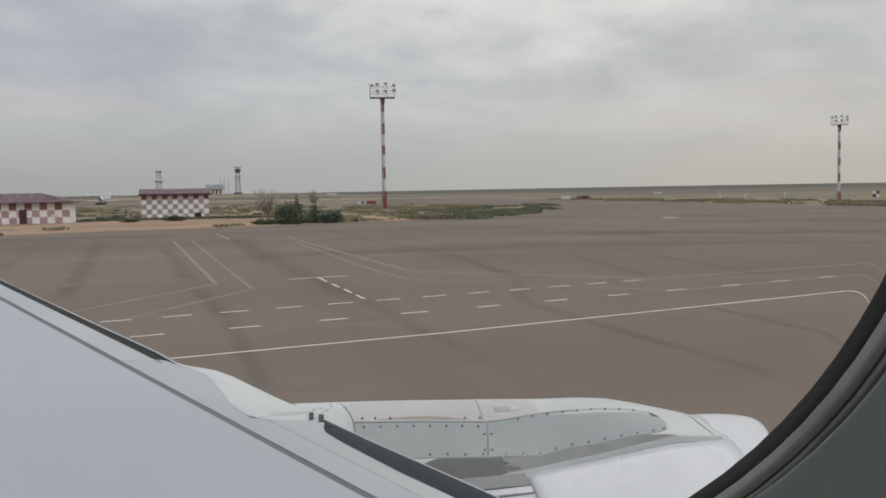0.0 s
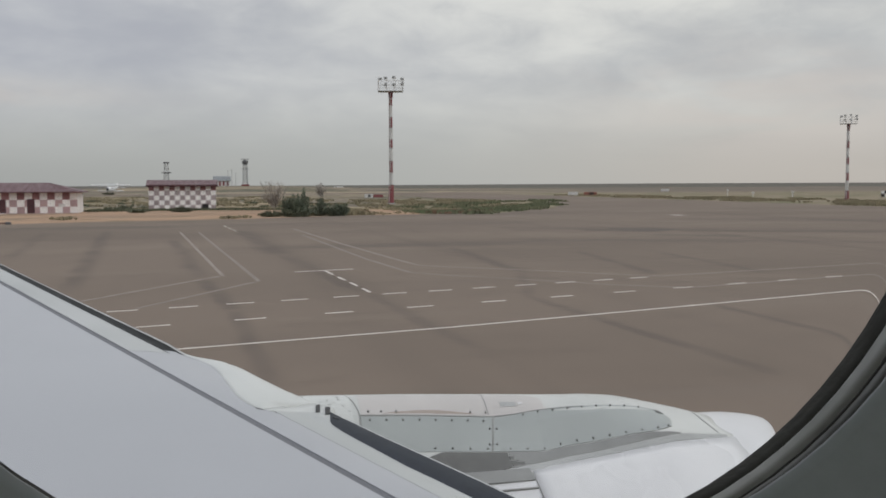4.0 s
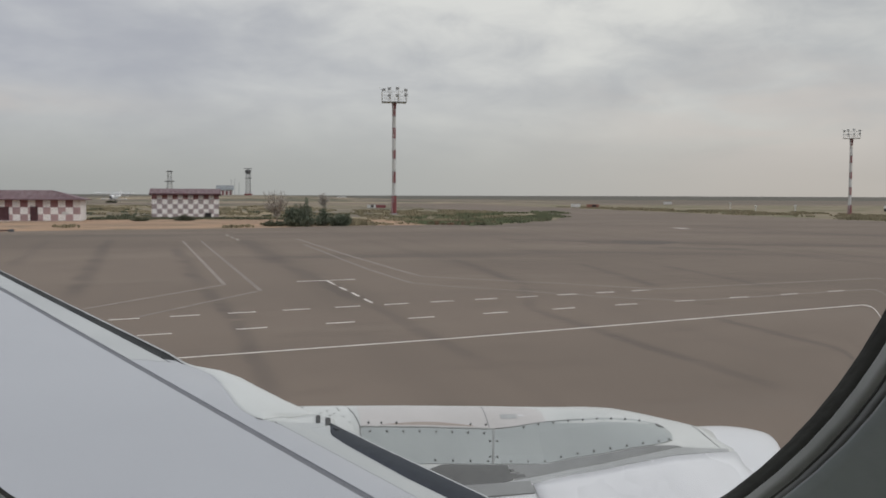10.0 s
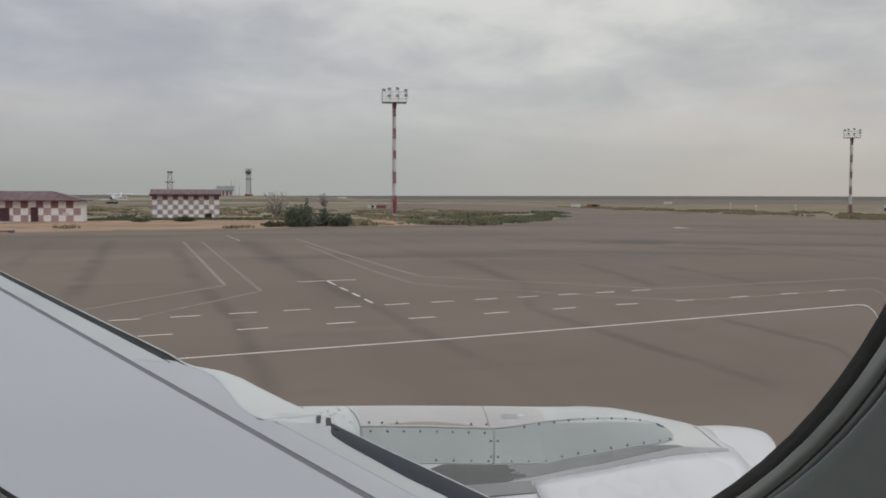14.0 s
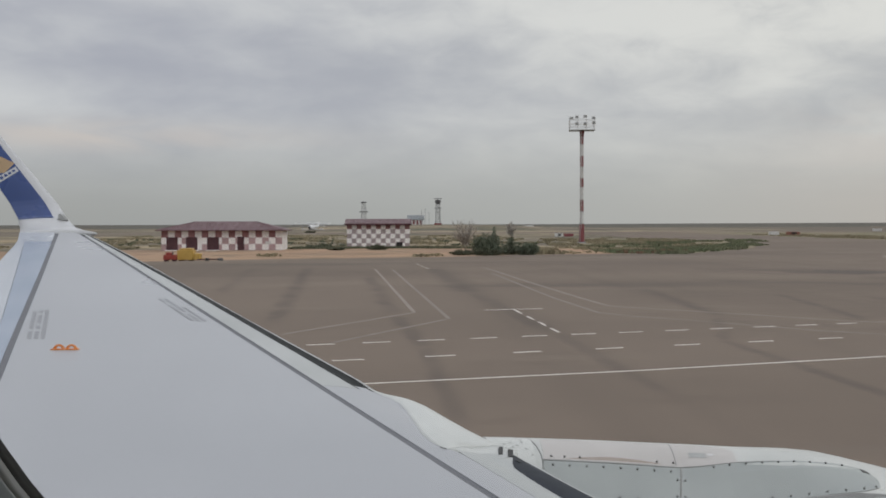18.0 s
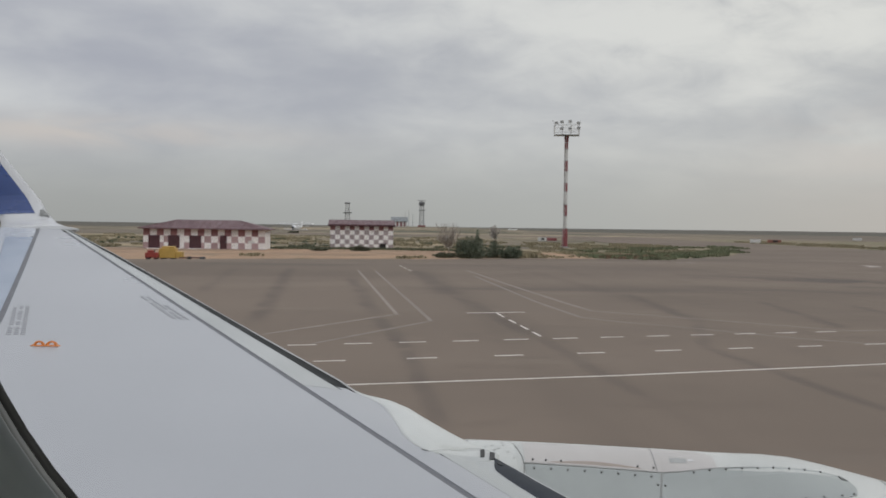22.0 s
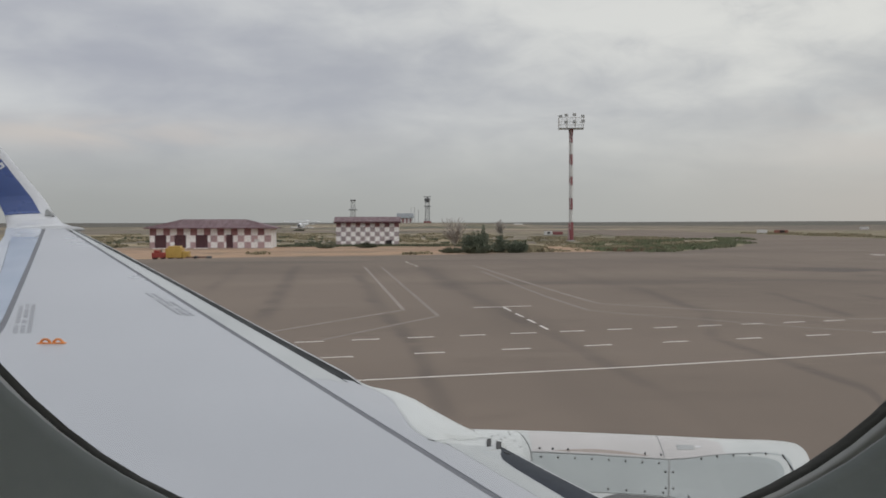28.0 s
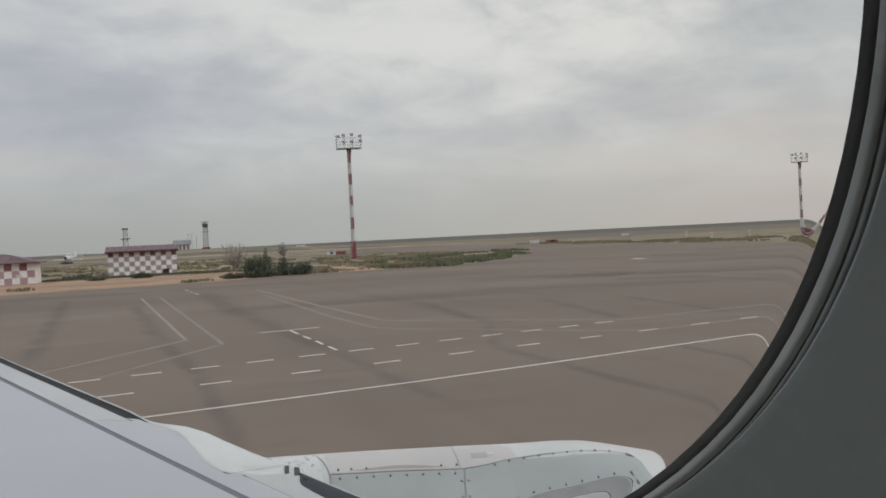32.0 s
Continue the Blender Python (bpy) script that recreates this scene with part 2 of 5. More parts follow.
M_STEPPE = layered("dry_steppe", [
    ((0.210, 0.175, 0.130), 0, (1, 1, 1), 0, 1, 0, 0),
    ((0.116, 0.106, 0.088), 0.006, (0.30, 1.6, 1), 0.44, 0.60, 0.85, 3.0),
    ((0.345, 0.280, 0.192), 0.012, (0.25, 1.5, 1), 0.49, 0.66, 0.80, 11.0),
    ((0.120, 0.116, 0.070), 0.020, (0.40, 1.3, 1), 0.50, 0.66, 0.50, 27.0),
    ((0.330, 0.265, 0.175), 0.055, (0.55, 0.16, 1), 0.52, 0.62, 0.60, 19.0),
    ((0.094, 0.094, 0.064), 0.110, (0.55, 0.12, 1), 0.54, 0.63, 0.70, 33.0),
    ((0.110, 0.095, 0.070), 0.45, (1, 1, 1), 0.50, 0.72, 0.55, 5.0),
])
M_SAND = layered("bare_sand", [
    ((0.365, 0.243, 0.160), 0, (1, 1, 1), 0, 1, 0, 0),
    ((0.255, 0.178, 0.122), 0.10, (0.35, 1.0, 1), 0.42, 0.64, 0.85, 2.0),
    ((0.420, 0.312, 0.225), 0.5, (0.5, 1.0, 1), 0.55, 0.75, 0.6, 8.0),
    ((0.200, 0.158, 0.110), 0.28, (0.5, 0.5, 1), 0.56, 0.70, 0.75, 51.0),
    ((0.120, 0.115, 0.060), 0.25, (0.5, 1.0, 1), 0.60, 0.72, 0.55, 14.0),
])
# worn tyre trails and broad darker bands on the apron: ends, half width and strength
TRAILS = (
    ((24.0, 79.0), (78.0, 44.0), 4.0, 0.30), ((18.0, 62.0), (52.0, 45.0), 2.2, 0.22), ((44.0, 92.0), (98.0, 60.0), 5.0, 0.25),
    ((-7.5, 83.5), (-4.4, 33.6), 0.55, 0.40), ((-12.0, 82.0), (-9.3, 50.0), 0.45, 0.25),
    ((-1.9, 68.0), (0.0, 38.0), 0.50, 0.38), ((0.0, 38.5), (0.9, 28.3), 0.38, 0.45), ((0.9, 28.8), (1.25, 17.0), 0.30, 0.35),
    ((3.1, 80.0), (4.1, 49.0), 0.85, 0.42), ((4.1, 50.0), (5.4, 31.4), 0.48, 0.42), ((5.4, 32.0), (5.9, 20.0), 0.32, 0.30),
    ((14.2, 54.0), (12.9, 36.9), 0.45, 0.40), ((12.9, 37.5), (10.3, 29.0), 0.30, 0.25), ((10.3, 30.0), (10.8, 15.5), 0.32, 0.40),
    ((20.0, 49.0), (18.0, 35.0), 0.40, 0.38), ((24.2, 50.0), (22.6, 34.0), 0.35, 0.38), ((15.1, 26.5), (15.0, 18.0), 0.28, 0.40),
    ((29.0, 70.5), (35.0, 67.0), 1.60, 0.60), ((24.0, 74.0), (28.5, 66.0), 0.60, 0.45), ((31.5, 63.5), (37.0, 59.0), 1.30, 0.45),
)
M_APRON = layered("worn_apron_asphalt", [
    ((0.190, 0.153, 0.125), 0, (1, 1, 1), 0, 1, 0, 0),
    ((0.150, 0.122, 0.100), 0.035, (0.45, 1.0, 1, 0.35), 0.42, 0.64, 0.80, 1.0),
    ((0.224, 0.180, 0.145), 0.06, (0.6, 1.0, 1, 0.3), 0.50, 0.70, 0.60, 6.0),
    ((0.100, 0.084, 0.072), 0.085, (3.4, 0.10, 1, -0.10), 0.55, 0.74, 0.32, 9.0),
    ((0.105, 0.088, 0.075), 0.075, (3.6, 0.10, 1, 0.22), 0.56, 0.74, 0.28, 31.0),
    ((0.110, 0.094, 0.082), 0.05, (0.28, 2.0, 1, 0.25), 0.56, 0.72, 0.55, 15.0),
    ((0.215, 0.178, 0.148), 0.16, (0.20, 1.6, 1, 0.30), 0.58, 0.72, 0.40, 44.0),
    ((0.135, 0.110, 0.090), 0.7, (0.6, 1, 1), 0.48, 0.72, 0.28, 4.0),
], rough=0.92, bump=0.05, bump_dist=0.01, bump_scale=2.0, spec=0.15, trails=TRAILS)
M_STAIN = mat("old_oil_stain", (0.112, 0.099, 0.090), (0.160, 0.138, 0.122), rough=0.97, spec=0.05, scale=0.35, fine=2.0, stretch=(0.5, 1.2, 1))
M_STAIN_FAINT = mat("faded_oil_stain", (0.142, 0.120, 0.102), (0.165, 0.138, 0.116), rough=0.97, spec=0.05, scale=0.35, fine=2.0, stretch=(0.5, 1.2, 1))
M_VERGE = layered("verge_grass_soil", [
    ((0.235, 0.195, 0.135), 0, (1, 1, 1), 0, 1, 0, 0),
    ((0.110, 0.125, 0.062), 0.09, (0.5, 1.0, 1), 0.51, 0.62, 0.85, 2.0),
    ((0.250, 0.205, 0.140), 0.16, (0.5, 1.2, 1), 0.54, 0.66, 0.8, 7.0),
    ((0.090, 0.092, 0.055), 0.35, (0.7, 1, 1), 0.54, 0.68, 0.7, 17.0),
])
M_FIELD = layered("fallow_brown_steppe", [
    ((0.165, 0.138, 0.110), 0, (1, 1, 1), 0, 1, 0, 0),
    ((0.105, 0.098, 0.078), 0.010, (0.30, 1.6, 1), 0.46, 0.62, 0.8, 5.0),
    ((0.225, 0.185, 0.140), 0.016, (0.25, 1.6, 1), 0.52, 0.66, 0.7, 21.0),
])
M_SCRUB = layered("far_dark_scrub", [
    ((0.112, 0.104, 0.088), 0, (1, 1, 1), 0, 1, 0, 0),
    ((0.082, 0.080, 0.068), 0.004, (0.3, 1.2, 1), 0.44, 0.62, 0.8, 2.0),
    ((0.150, 0.132, 0.105), 0.006, (0.3, 1.5, 1), 0.55, 0.70, 0.6, 9.0),
])
M_STRAW = layered("straw_grass", [
    ((0.325, 0.260, 0.170), 0, (1, 1, 1), 0, 1, 0, 0),
    ((0.165, 0.150, 0.092), 0.05, (0.3, 1.5, 1), 0.45, 0.65, 0.8, 2.0),
    ((0.120, 0.100, 0.075), 0.5, (1, 1, 1), 0.52, 0.72, 0.5, 9.0),
])
M_LINE = mat("worn_white_paint", (0.68, 0.640, 0.590), (0.50, 0.460, 0.415), rough=0.75, scale=2.0, fine=25, bump=0.1)
M_LINE_OLD = mat("faded_white_paint", (0.265, 0.228, 0.197), (0.198, 0.166, 0.140), rough=0.8, scale=1.2, fine=18, bump=0.1)
M_LINE_FAINT = mat("nearly_worn_off_white_paint", (0.232, 0.199, 0.171), (0.180, 0.150, 0.127), rough=0.85, scale=1.2, fine=18, bump=0.1)
M_YELLOW_LINE = mat("faded_yellow_paint", (0.50, 0.48, 0.40), (0.32, 0.29, 0.235), rough=0.8, scale=2.0, fine=18)
M_WING = mat("grey_wing_enamel", (0.392, 0.405, 0.430), (0.352, 0.364, 0.388), rough=0.30, rough_var=0.05, scale=0.35, fine=2.5, bump=0.0)
M_SPOILER = mat("pale_grey_enamel", (0.50, 0.53, 0.57), (0.44, 0.47, 0.51), rough=0.35, scale=0.8, fine=9, bump=0.02)
M_SPOILER_REFLECTION = mat("enamel_blue_reflection", (0.33, 0.38, 0.46), (0.29, 0.34, 0.42), rough=0.35, scale=0.8, fine=9, bump=0.02)
M_SEAL_STRIP = mat("grey_sealant", (0.10, 0.105, 0.12), (0.15, 0.155, 0.17), rough=0.6, scale=3, fine=40)
M_WHITE = mat("white_aircraft_paint", (0.625, 0.63, 0.64), (0.55, 0.555, 0.565), rough=0.32, scale=1.0, fine=12, bump=0.015, bump_dist=0.001, coat=0.2)
M_WINGLET = mat("white_winglet_paint", (0.545, 0.555, 0.570), (0.480, 0.490, 0.505), rough=0.36, scale=1.0, fine=12, bump=0.015, bump_dist=0.001, coat=0.1)
M_COWL = mat("pale_green_grey_cowl", (0.54, 0.553, 0.537), (0.45, 0.465, 0.453), rough=0.4, scale=1.6, fine=14, bump=0.03, bump_dist=0.002)
M_PANEL = mat("green_grey_panel", (0.335, 0.360, 0.352), (0.280, 0.303, 0.298), rough=0.38, scale=1.8, fine=16, bump=0.03, bump_dist=0.002)
M_RECESS_SHADE = mat("painted_recess_shade", (0.135, 0.135, 0.13), (0.085, 0.086, 0.084), rough=0.5, scale=3, fine=24)
M_GREYSTRIP = mat("mid_grey_strip", (0.38, 0.39, 0.385), (0.31, 0.32, 0.315), rough=0.45, scale=3, fine=24)
M_BAND = mat("band_grey_paint", (0.235, 0.24, 0.235), (0.19, 0.195, 0.19), rough=0.5, scale=4, fine=30)
M_UPPER = mat("upper_pink_reflection", (0.50, 0.480, 0.466), (0.43, 0.414, 0.404), rough=0.45, scale=2.5, fine=18, bump=0.03, bump_dist=0.002)
M_STAIN_REFLECTION = mat("heat_stain_and_reflection", (0.275, 0.225, 0.190), (0.350, 0.305, 0.275), rough=0.45, scale=2.2, fine=20)
M_VENT_SHADE = mat("vent_shade_black", (0.018, 0.018, 0.018), (0.03, 0.03, 0.029), rough=0.55, scale=8, fine=90)
M_SEAM = mat("panel_seam", (0.22, 0.222, 0.215), (0.29, 0.295, 0.288), rough=0.7, scale=6, fine=60)
M_BOLT = mat("dark_fastener", (0.10, 0.10, 0.10), (0.17, 0.17, 0.17), rough=0.4, metal=0.6, scale=20, fine=90)
M_ORANGE = mat("orange_paint", (0.72, 0.26, 0.06), (0.60, 0.21, 0.05), rough=0.5, scale=10, fine=60)
M_INK = mat("grey_stencil_ink", (0.285, 0.29, 0.305), (0.34, 0.35, 0.37), rough=0.6, scale=6, fine=60)
M_BLUE = mat("deep_blue_paint", (0.020, 0.052, 0.190), (0.016, 0.042, 0.155), rough=0.3, scale=1.5, fine=14, coat=0.2, bump=0.01)
M_GOLD = mat("tan_gold_paint", (0.42, 0.30, 0.17), (0.36, 0.25, 0.14), rough=0.4, scale=4, fine=30)
M_TRIM = mat("cabin_sidewall_plastic", (0.224, 0.253, 0.257), (0.192, 0.218, 0.222), rough=0.55, scale=14, fine=240, bump=0.12, bump_dist=0.0006)
M_RETAINER = mat("grey_window_retainer", (0.24, 0.25, 0.24), (0.19, 0.20, 0.19), rough=0.45, scale=20, fine=160, bump=0.05, bump_dist=0.0004)
M_RING_SHADE = mat("shaded_ring_plastic", (0.085, 0.090, 0.087), (0.07, 0.073, 0.07), rough=0.6, scale=20, fine=160)
M_GASKET = mat("black_window_gasket", (0.046, 0.047, 0.043), (0.056, 0.057, 0.053), rough=0.8, spec=0.12, scale=30, fine=200)
M_CABIN = mat("pale_cabin_plastic", (0.66, 0.66, 0.64), (0.60, 0.60, 0.58), rough=0.55, scale=10, fine=120, bump=0.05, bump_dist=0.0006)
M_SLAT = mat("bare_slat_metal", (0.475, 0.492, 0.488), (0.405, 0.420, 0.418), rough=0.42, metal=0.25, scale=1.0, fine=12, bump=0.02, bump_dist=0.001)
# dark ground mirrored in the bare metal noses, put into their colour
M_NOSE = mat("leading_edge_dark_reflection", (0.016, 0.020, 0.027), (0.030, 0.036, 0.047), rough=0.42, scale=2.0, fine=25, spec=0.12)
M_NOSE_BLACK = mat("slat_nose_dark_reflection", (0.014, 0.016, 0.017), (0.024, 0.026, 0.027), rough=0.6, scale=2.0, fine=25, spec=0.1)
M_FAIRING = mat("greenish_white_fairing", (0.570, 0.586, 0.570), (0.495, 0.510, 0.495), rough=0.4, scale=1.4, fine=16, bump=0.02, bump_dist=0.001)
# glow of the fill strips added inside the cabin
M_GLOW = bpy.data.materials.new("added_fill_glow")
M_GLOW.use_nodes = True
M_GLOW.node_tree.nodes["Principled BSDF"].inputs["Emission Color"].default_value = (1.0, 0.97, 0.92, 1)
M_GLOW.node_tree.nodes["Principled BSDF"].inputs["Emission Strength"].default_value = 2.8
M_GLASS = glass_mat()
M_CARPET = mat("dark_cabin_carpet", (0.05, 0.055, 0.07), (0.03, 0.035, 0.045), rough=0.95, scale=20, fine=300)
M_WALLWHITE = mat("whitewash", (0.86, 0.84, 0.83), (0.77, 0.735, 0.725), rough=0.85, scale=0.8, fine=9, piece=0.06)
M_PINK = mat("faded_red_wash", (0.44, 0.315, 0.32), (0.37, 0.255, 0.26), rough=0.85, scale=0.8, fine=9, piece=0.08)
M_MAROON_SQ = mat("maroon_wash", (0.30, 0.155, 0.160), (0.25, 0.125, 0.132), rough=0.85, scale=0.8, fine=9, piece=0.08)
M_GREYSQ = mat("grey_pink_wash", (0.39, 0.33, 0.335), (0.31, 0.258, 0.264), rough=0.85, scale=0.8, fine=9, piece=0.08)
M_ROOF = mat("maroon_sheet_roof", (0.130, 0.066, 0.073), (0.098, 0.051, 0.057), rough=0.55, scale=0.7, fine=6, stretch=(3, 0.6, 1))
M_DOOR = mat("dark_maroon_door", (0.080, 0.028, 0.034), (0.055, 0.022, 0.027), rough=0.6, scale=1.5, fine=14)
M_NEAR_BLACK = mat("near_black_paint", (0.02, 0.018, 0.018), (0.035, 0.03, 0.03), rough=0.9)
M_RED = mat("signal_red_paint", (0.225, 0.060, 0.066), (0.175, 0.048, 0.053), rough=0.55, scale=1.0, fine=12)
M_ORANGERED = mat("faded_orange_red_paint", (0.255, 0.105, 0.075), (0.205, 0.085, 0.062), rough=0.6, scale=1.0, fine=12)
M_MASTWHITE = mat("weathered_white_paint", (0.64, 0.64, 0.63), (0.50, 0.49, 0.48), rough=0.55, scale=1.0, fine=12)
M_AIRWHITE = mat("bright_white_dope", (0.80, 0.81, 0.82), (0.72, 0.73, 0.74), rough=0.5, scale=0.6, fine=6)
M_STEEL = mat("galvanised_steel", (0.42, 0.43, 0.43), (0.32, 0.33, 0.33), rough=0.45, metal=0.6, scale=2, fine=20)
M_DARKSTEEL = mat("dark_painted_steel", (0.10, 0.10, 0.105), (0.07, 0.07, 0.075), rough=0.6, scale=2, fine=20)
M_LAMPGLASS = mat("floodlight_glass", (0.34, 0.35, 0.35), (0.24, 0.25, 0.25), rough=0.15)
M_YELLOW = mat("yellow_machine_paint", (0.50, 0.325, 0.080), (0.41, 0.265, 0.065), rough=0.5, scale=2, fine=18)
M_REDBOX = mat("red_machine_paint", (0.30, 0.045, 0.032), (0.22, 0.034, 0.026), rough=0.55, scale=2, fine=18)
M_TYRE = mat("tyre_rubber", (0.022, 0.022, 0.022), (0.035, 0.034, 0.033), rough=0.9)
M_BLUEROOF = mat("blue_grey_sheet_roof", (0.215, 0.232, 0.240), (0.165, 0.180, 0.188), rough=0.5, scale=0.5, fine=5)
M_BARK = mat("grey_brown_bark", (0.24, 0.205, 0.17), (0.17, 0.14, 0.115), rough=0.9, scale=8, fine=60, bump=0.5)
M_TWIG = mat("grey_brown_twig", (0.38, 0.352, 0.318), (0.30, 0.277, 0.248), rough=0.9, scale=1.6, fine=14, spec=0.2)
M_LEAF = mat("dusty_dark_leaf", (0.148, 0.168, 0.120), (0.100, 0.118, 0.084), rough=0.75, scale=1.6, fine=14, spec=0.25)
M_LEAF_DULL = mat("dull_olive_leaf", (0.150, 0.158, 0.108), (0.100, 0.108, 0.073), rough=0.8, scale=1.6, fine=14, spec=0.2)
M_WEED_RED = mat("reddish_dry_weed", (0.225, 0.140, 0.100), (0.165, 0.125, 0.082), rough=0.9, scale=0.3, fine=2.0, spec=0.2)
M_GRASS = mat("green_weed", (0.138, 0.172, 0.098), (0.205, 0.198, 0.130), rough=0.85, scale=0.08, fine=1.2, spec=0.2)
M_WEED_DRY = mat("olive_weed", (0.240, 0.218, 0.142), (0.330, 0.280, 0.195), rough=0.9, scale=0.1, fine=1.5, spec=0.2)

# ---- mesh helpers ----


def finish(bm, name, material, smooth=False):
    bmesh.ops.recalc_face_normals(bm, faces=bm.faces[:])
    me = bpy.data.meshes.new(name)
    bm.to_mesh(me)
    bm.free()
    for q in material if isinstance(material, (list, tuple)) else (material,):
        me.materials.append(q)
    if smooth:
        me.polygons.foreach_set("use_smooth", [True] * len(me.polygons))
    return me


def part(name, bm, material, parent=None, label="", smooth=False):
    ob = new(name, finish(bm, name, material, smooth))
    if parent is not None:
        ob.parent = parent
    if label:
        tagged(ob, label)
    return ob


def thing(name, at, label, category, group="", turn=0.0, kind=""):
    ob = new(name)
    ob.matrix_basis = pose(*at, 0, 0, turn)
    ob.empty_display_size = 0.3
    return tagged(ob, label, category, group, kind)


def add_box(bm, x0, x1, y0, y1, z0, z1, bevel=0.0):
    g = bmesh.ops.create_cube(bm, size=1, matrix=Matrix.LocRotScale(((x0 + x1) / 2, (y0 + y1) / 2, (z0 + z1) / 2), None, (x1 - x0, y1 - y0, z1 - z0)))
    if bevel:
        es = list({e for v in g["verts"] for e in v.link_edges})
        bmesh.ops.bevel(bm, geom=es, offset=bevel, segments=2, affect="EDGES", profile=0.5)


def box(x0, x1, y0, y1, z0, z1, bevel=0.0):
    bm = bmesh.new()
    add_box(bm, x0, x1, y0, y1, z0, z1, bevel)
    return bm


def add_rod(bm, a, b, r0, r1=None, n=8):
    a, b = Vector(a), Vector(b)
    r1 = r0 if r1 is None else r1
    q = (b - a).to_track_quat("Z", "Y").to_matrix()
    rings = []
    for c, r in ((a, r0), (b, r1)):
        rings.append([bm.verts.new(c + q @ Vector((r * math.cos(2 * math.pi * i / n), r * math.sin(2 * math.pi * i / n), 0))) for i in range(n)])
    for i in range(n):
        bm.faces.new((rings[0][i], rings[0][(i + 1) % n], rings[1][(i + 1) % n], rings[1][i]))
    bm.faces.new(rings[0][::-1])
    bm.faces.new(rings[1])


def rod(a, b, r0, r1=None, n=8):
    bm = bmesh.new()
    add_rod(bm, a, b, r0, r1, n)
    return bm


def loft(rings, closed=True, caps=True):
    """A skin over rings of equally many points."""
    bm = bmesh.new()
    vs = [[bm.verts.new(p) for p in r] for r in rings]
    n = len(vs[0])
    for a, b in zip(vs, vs[1:]):
        for i in range(n if closed else n - 1):
            j = (i + 1) % n
            bm.faces.new((a[i], a[j], b[j], b[i]))
    if caps and closed:
        bm.faces.new(vs[0][::-1])
        bm.faces.new(vs[-1])
    return bm


def slab(points, z0, z1):
    """A flat piece with the outline points (x, y), from z0 up to z1."""
    bm = bmesh.new()
    lo = [bm.verts.new((x, y, z0)) for x, y in points]
    hi = [bm.verts.new((x, y, z1)) for x, y in points]
    bm.faces.new(hi)
    n = len(points)
    for i in range(n):
        bm.faces.new((lo[i], lo[(i + 1) % n], hi[(i + 1) % n], hi[i]))
    return bm


def ragged(points, step, amp, seed):
    """An outline cut finer, with uneven edges."""
    rng = random.Random(seed)
    out = []
    for (ax, ay), (bx, by) in zip(points, points[1:] + points[:1]):
        d = math.hypot(bx - ax, by - ay)
        n = max(1, int(d / step))
        for i in range(n):
            u = i / n
            a = amp * rng.uniform(-1, 1) if 0 < i else amp * 0.3 * rng.uniform(-1, 1)
            out.append((ax + (bx - ax) * u - (by - ay) / d * a, ay + (by - ay) * u + (bx - ax) / d * a))
    return out

# ---- ground, apron, markings ----


def hill(x, y):
    return 3.3 * math.exp(-((x - 18) / 95) ** 2 - ((y - 575) / 80) ** 2)


def make_ground():
    xs = sorted({round(s * q, 2) for s in (-1, 1) for q in [*range(0, 200, 20), *range(200, 600, 50), *range(600, 1400, 200), *range(1400, 4600, 400)]})
    ys = [-2500, -1200, -500, -200, -80, *range(0, 700, 20), *range(700, 1400, 100), *range(1400, 4600, 400)]
    vs = [(x, y, -0.06 + hill(x, y)) for y in ys for x in xs]
    n = len(xs)
    fs = [(j * n + i, j * n + i + 1, (j + 1) * n + i + 1, (j + 1) * n + i) for j in range(len(ys) - 1) for i in range(n - 1)]
    me = bpy.data.meshes.new("ground")
    me.from_pydata(vs, [], fs)
    me.materials.append(M_STEPPE)
    me.polygons.foreach_set("use_smooth", [True] * len(me.polygons))
    tagged(new("ground", me), "dry flat brown steppe reaching the horizon", "ground", kind="structure")


make_ground()
EDGE = [(-90, 70), (-24.1, 96.0), (-11.8, 101.0), (2.6, 104.5), (17.6, 112.2), (27.2, 114.5)]
tagged(part("sand_strip", slab(ragged([(-140, 40), *EDGE, (33, 117), (33, 132), (24, 142), (8, 143), (-6, 146), (-22, 142), (-60, 132), (-140, 100)], 4, 0.9, 3), -0.06, -0.030), M_SAND),
       "bare orange sand strip beside the apron", "sand", kind="structure")
for i, (pts, m, lab) in enumerate((
    ([(-150, 190), (-60, 205), (-10, 196), (18, 182), (22, 205), (-20, 232), (-80, 240), (-160, 225)], M_STRAW, "pale straw-coloured dry grass patch"),
    ([(-120, 260), (-20, 262), (60, 285), (40, 300), (-60, 292), (-140, 285)], M_STRAW, "thin straw-coloured dry grass strip"),
    ([(-60, 150), (-14, 147), (24, 141), (36, 132), (34, 152), (8, 166), (-30, 170), (-62, 165)], M_STRAW, "patchy dry weeds on soil by the sheds"),
    ([(27, 116), (34, 113.5), (46.7, 129), (61, 156), (69, 196), (63, 212), (50, 240), (38, 220), (30, 165)], M_VERGE, "weedy green island beside the taxiway"),
    ([(104, 30), (103, 128), (106.5, 240), (108, 300), (112, 380), (150, 400), (330, 300), (420, 120), (320, 30)], M_VERGE, "olive grass verge beyond the apron"),
)):
    tagged(part("grass_verge", slab(ragged(pts, 5, 1.2, 40 + i), -0.06, -0.025 + 0.004 * i), m), lab, "grass", kind="structure")
tagged(part("runway", slab([(-700, 318), (900, 430), (900, 478), (-700, 366)], -0.06, -0.03), M_APRON), "distant grey runway strip across the steppe", "runway", kind="structure")
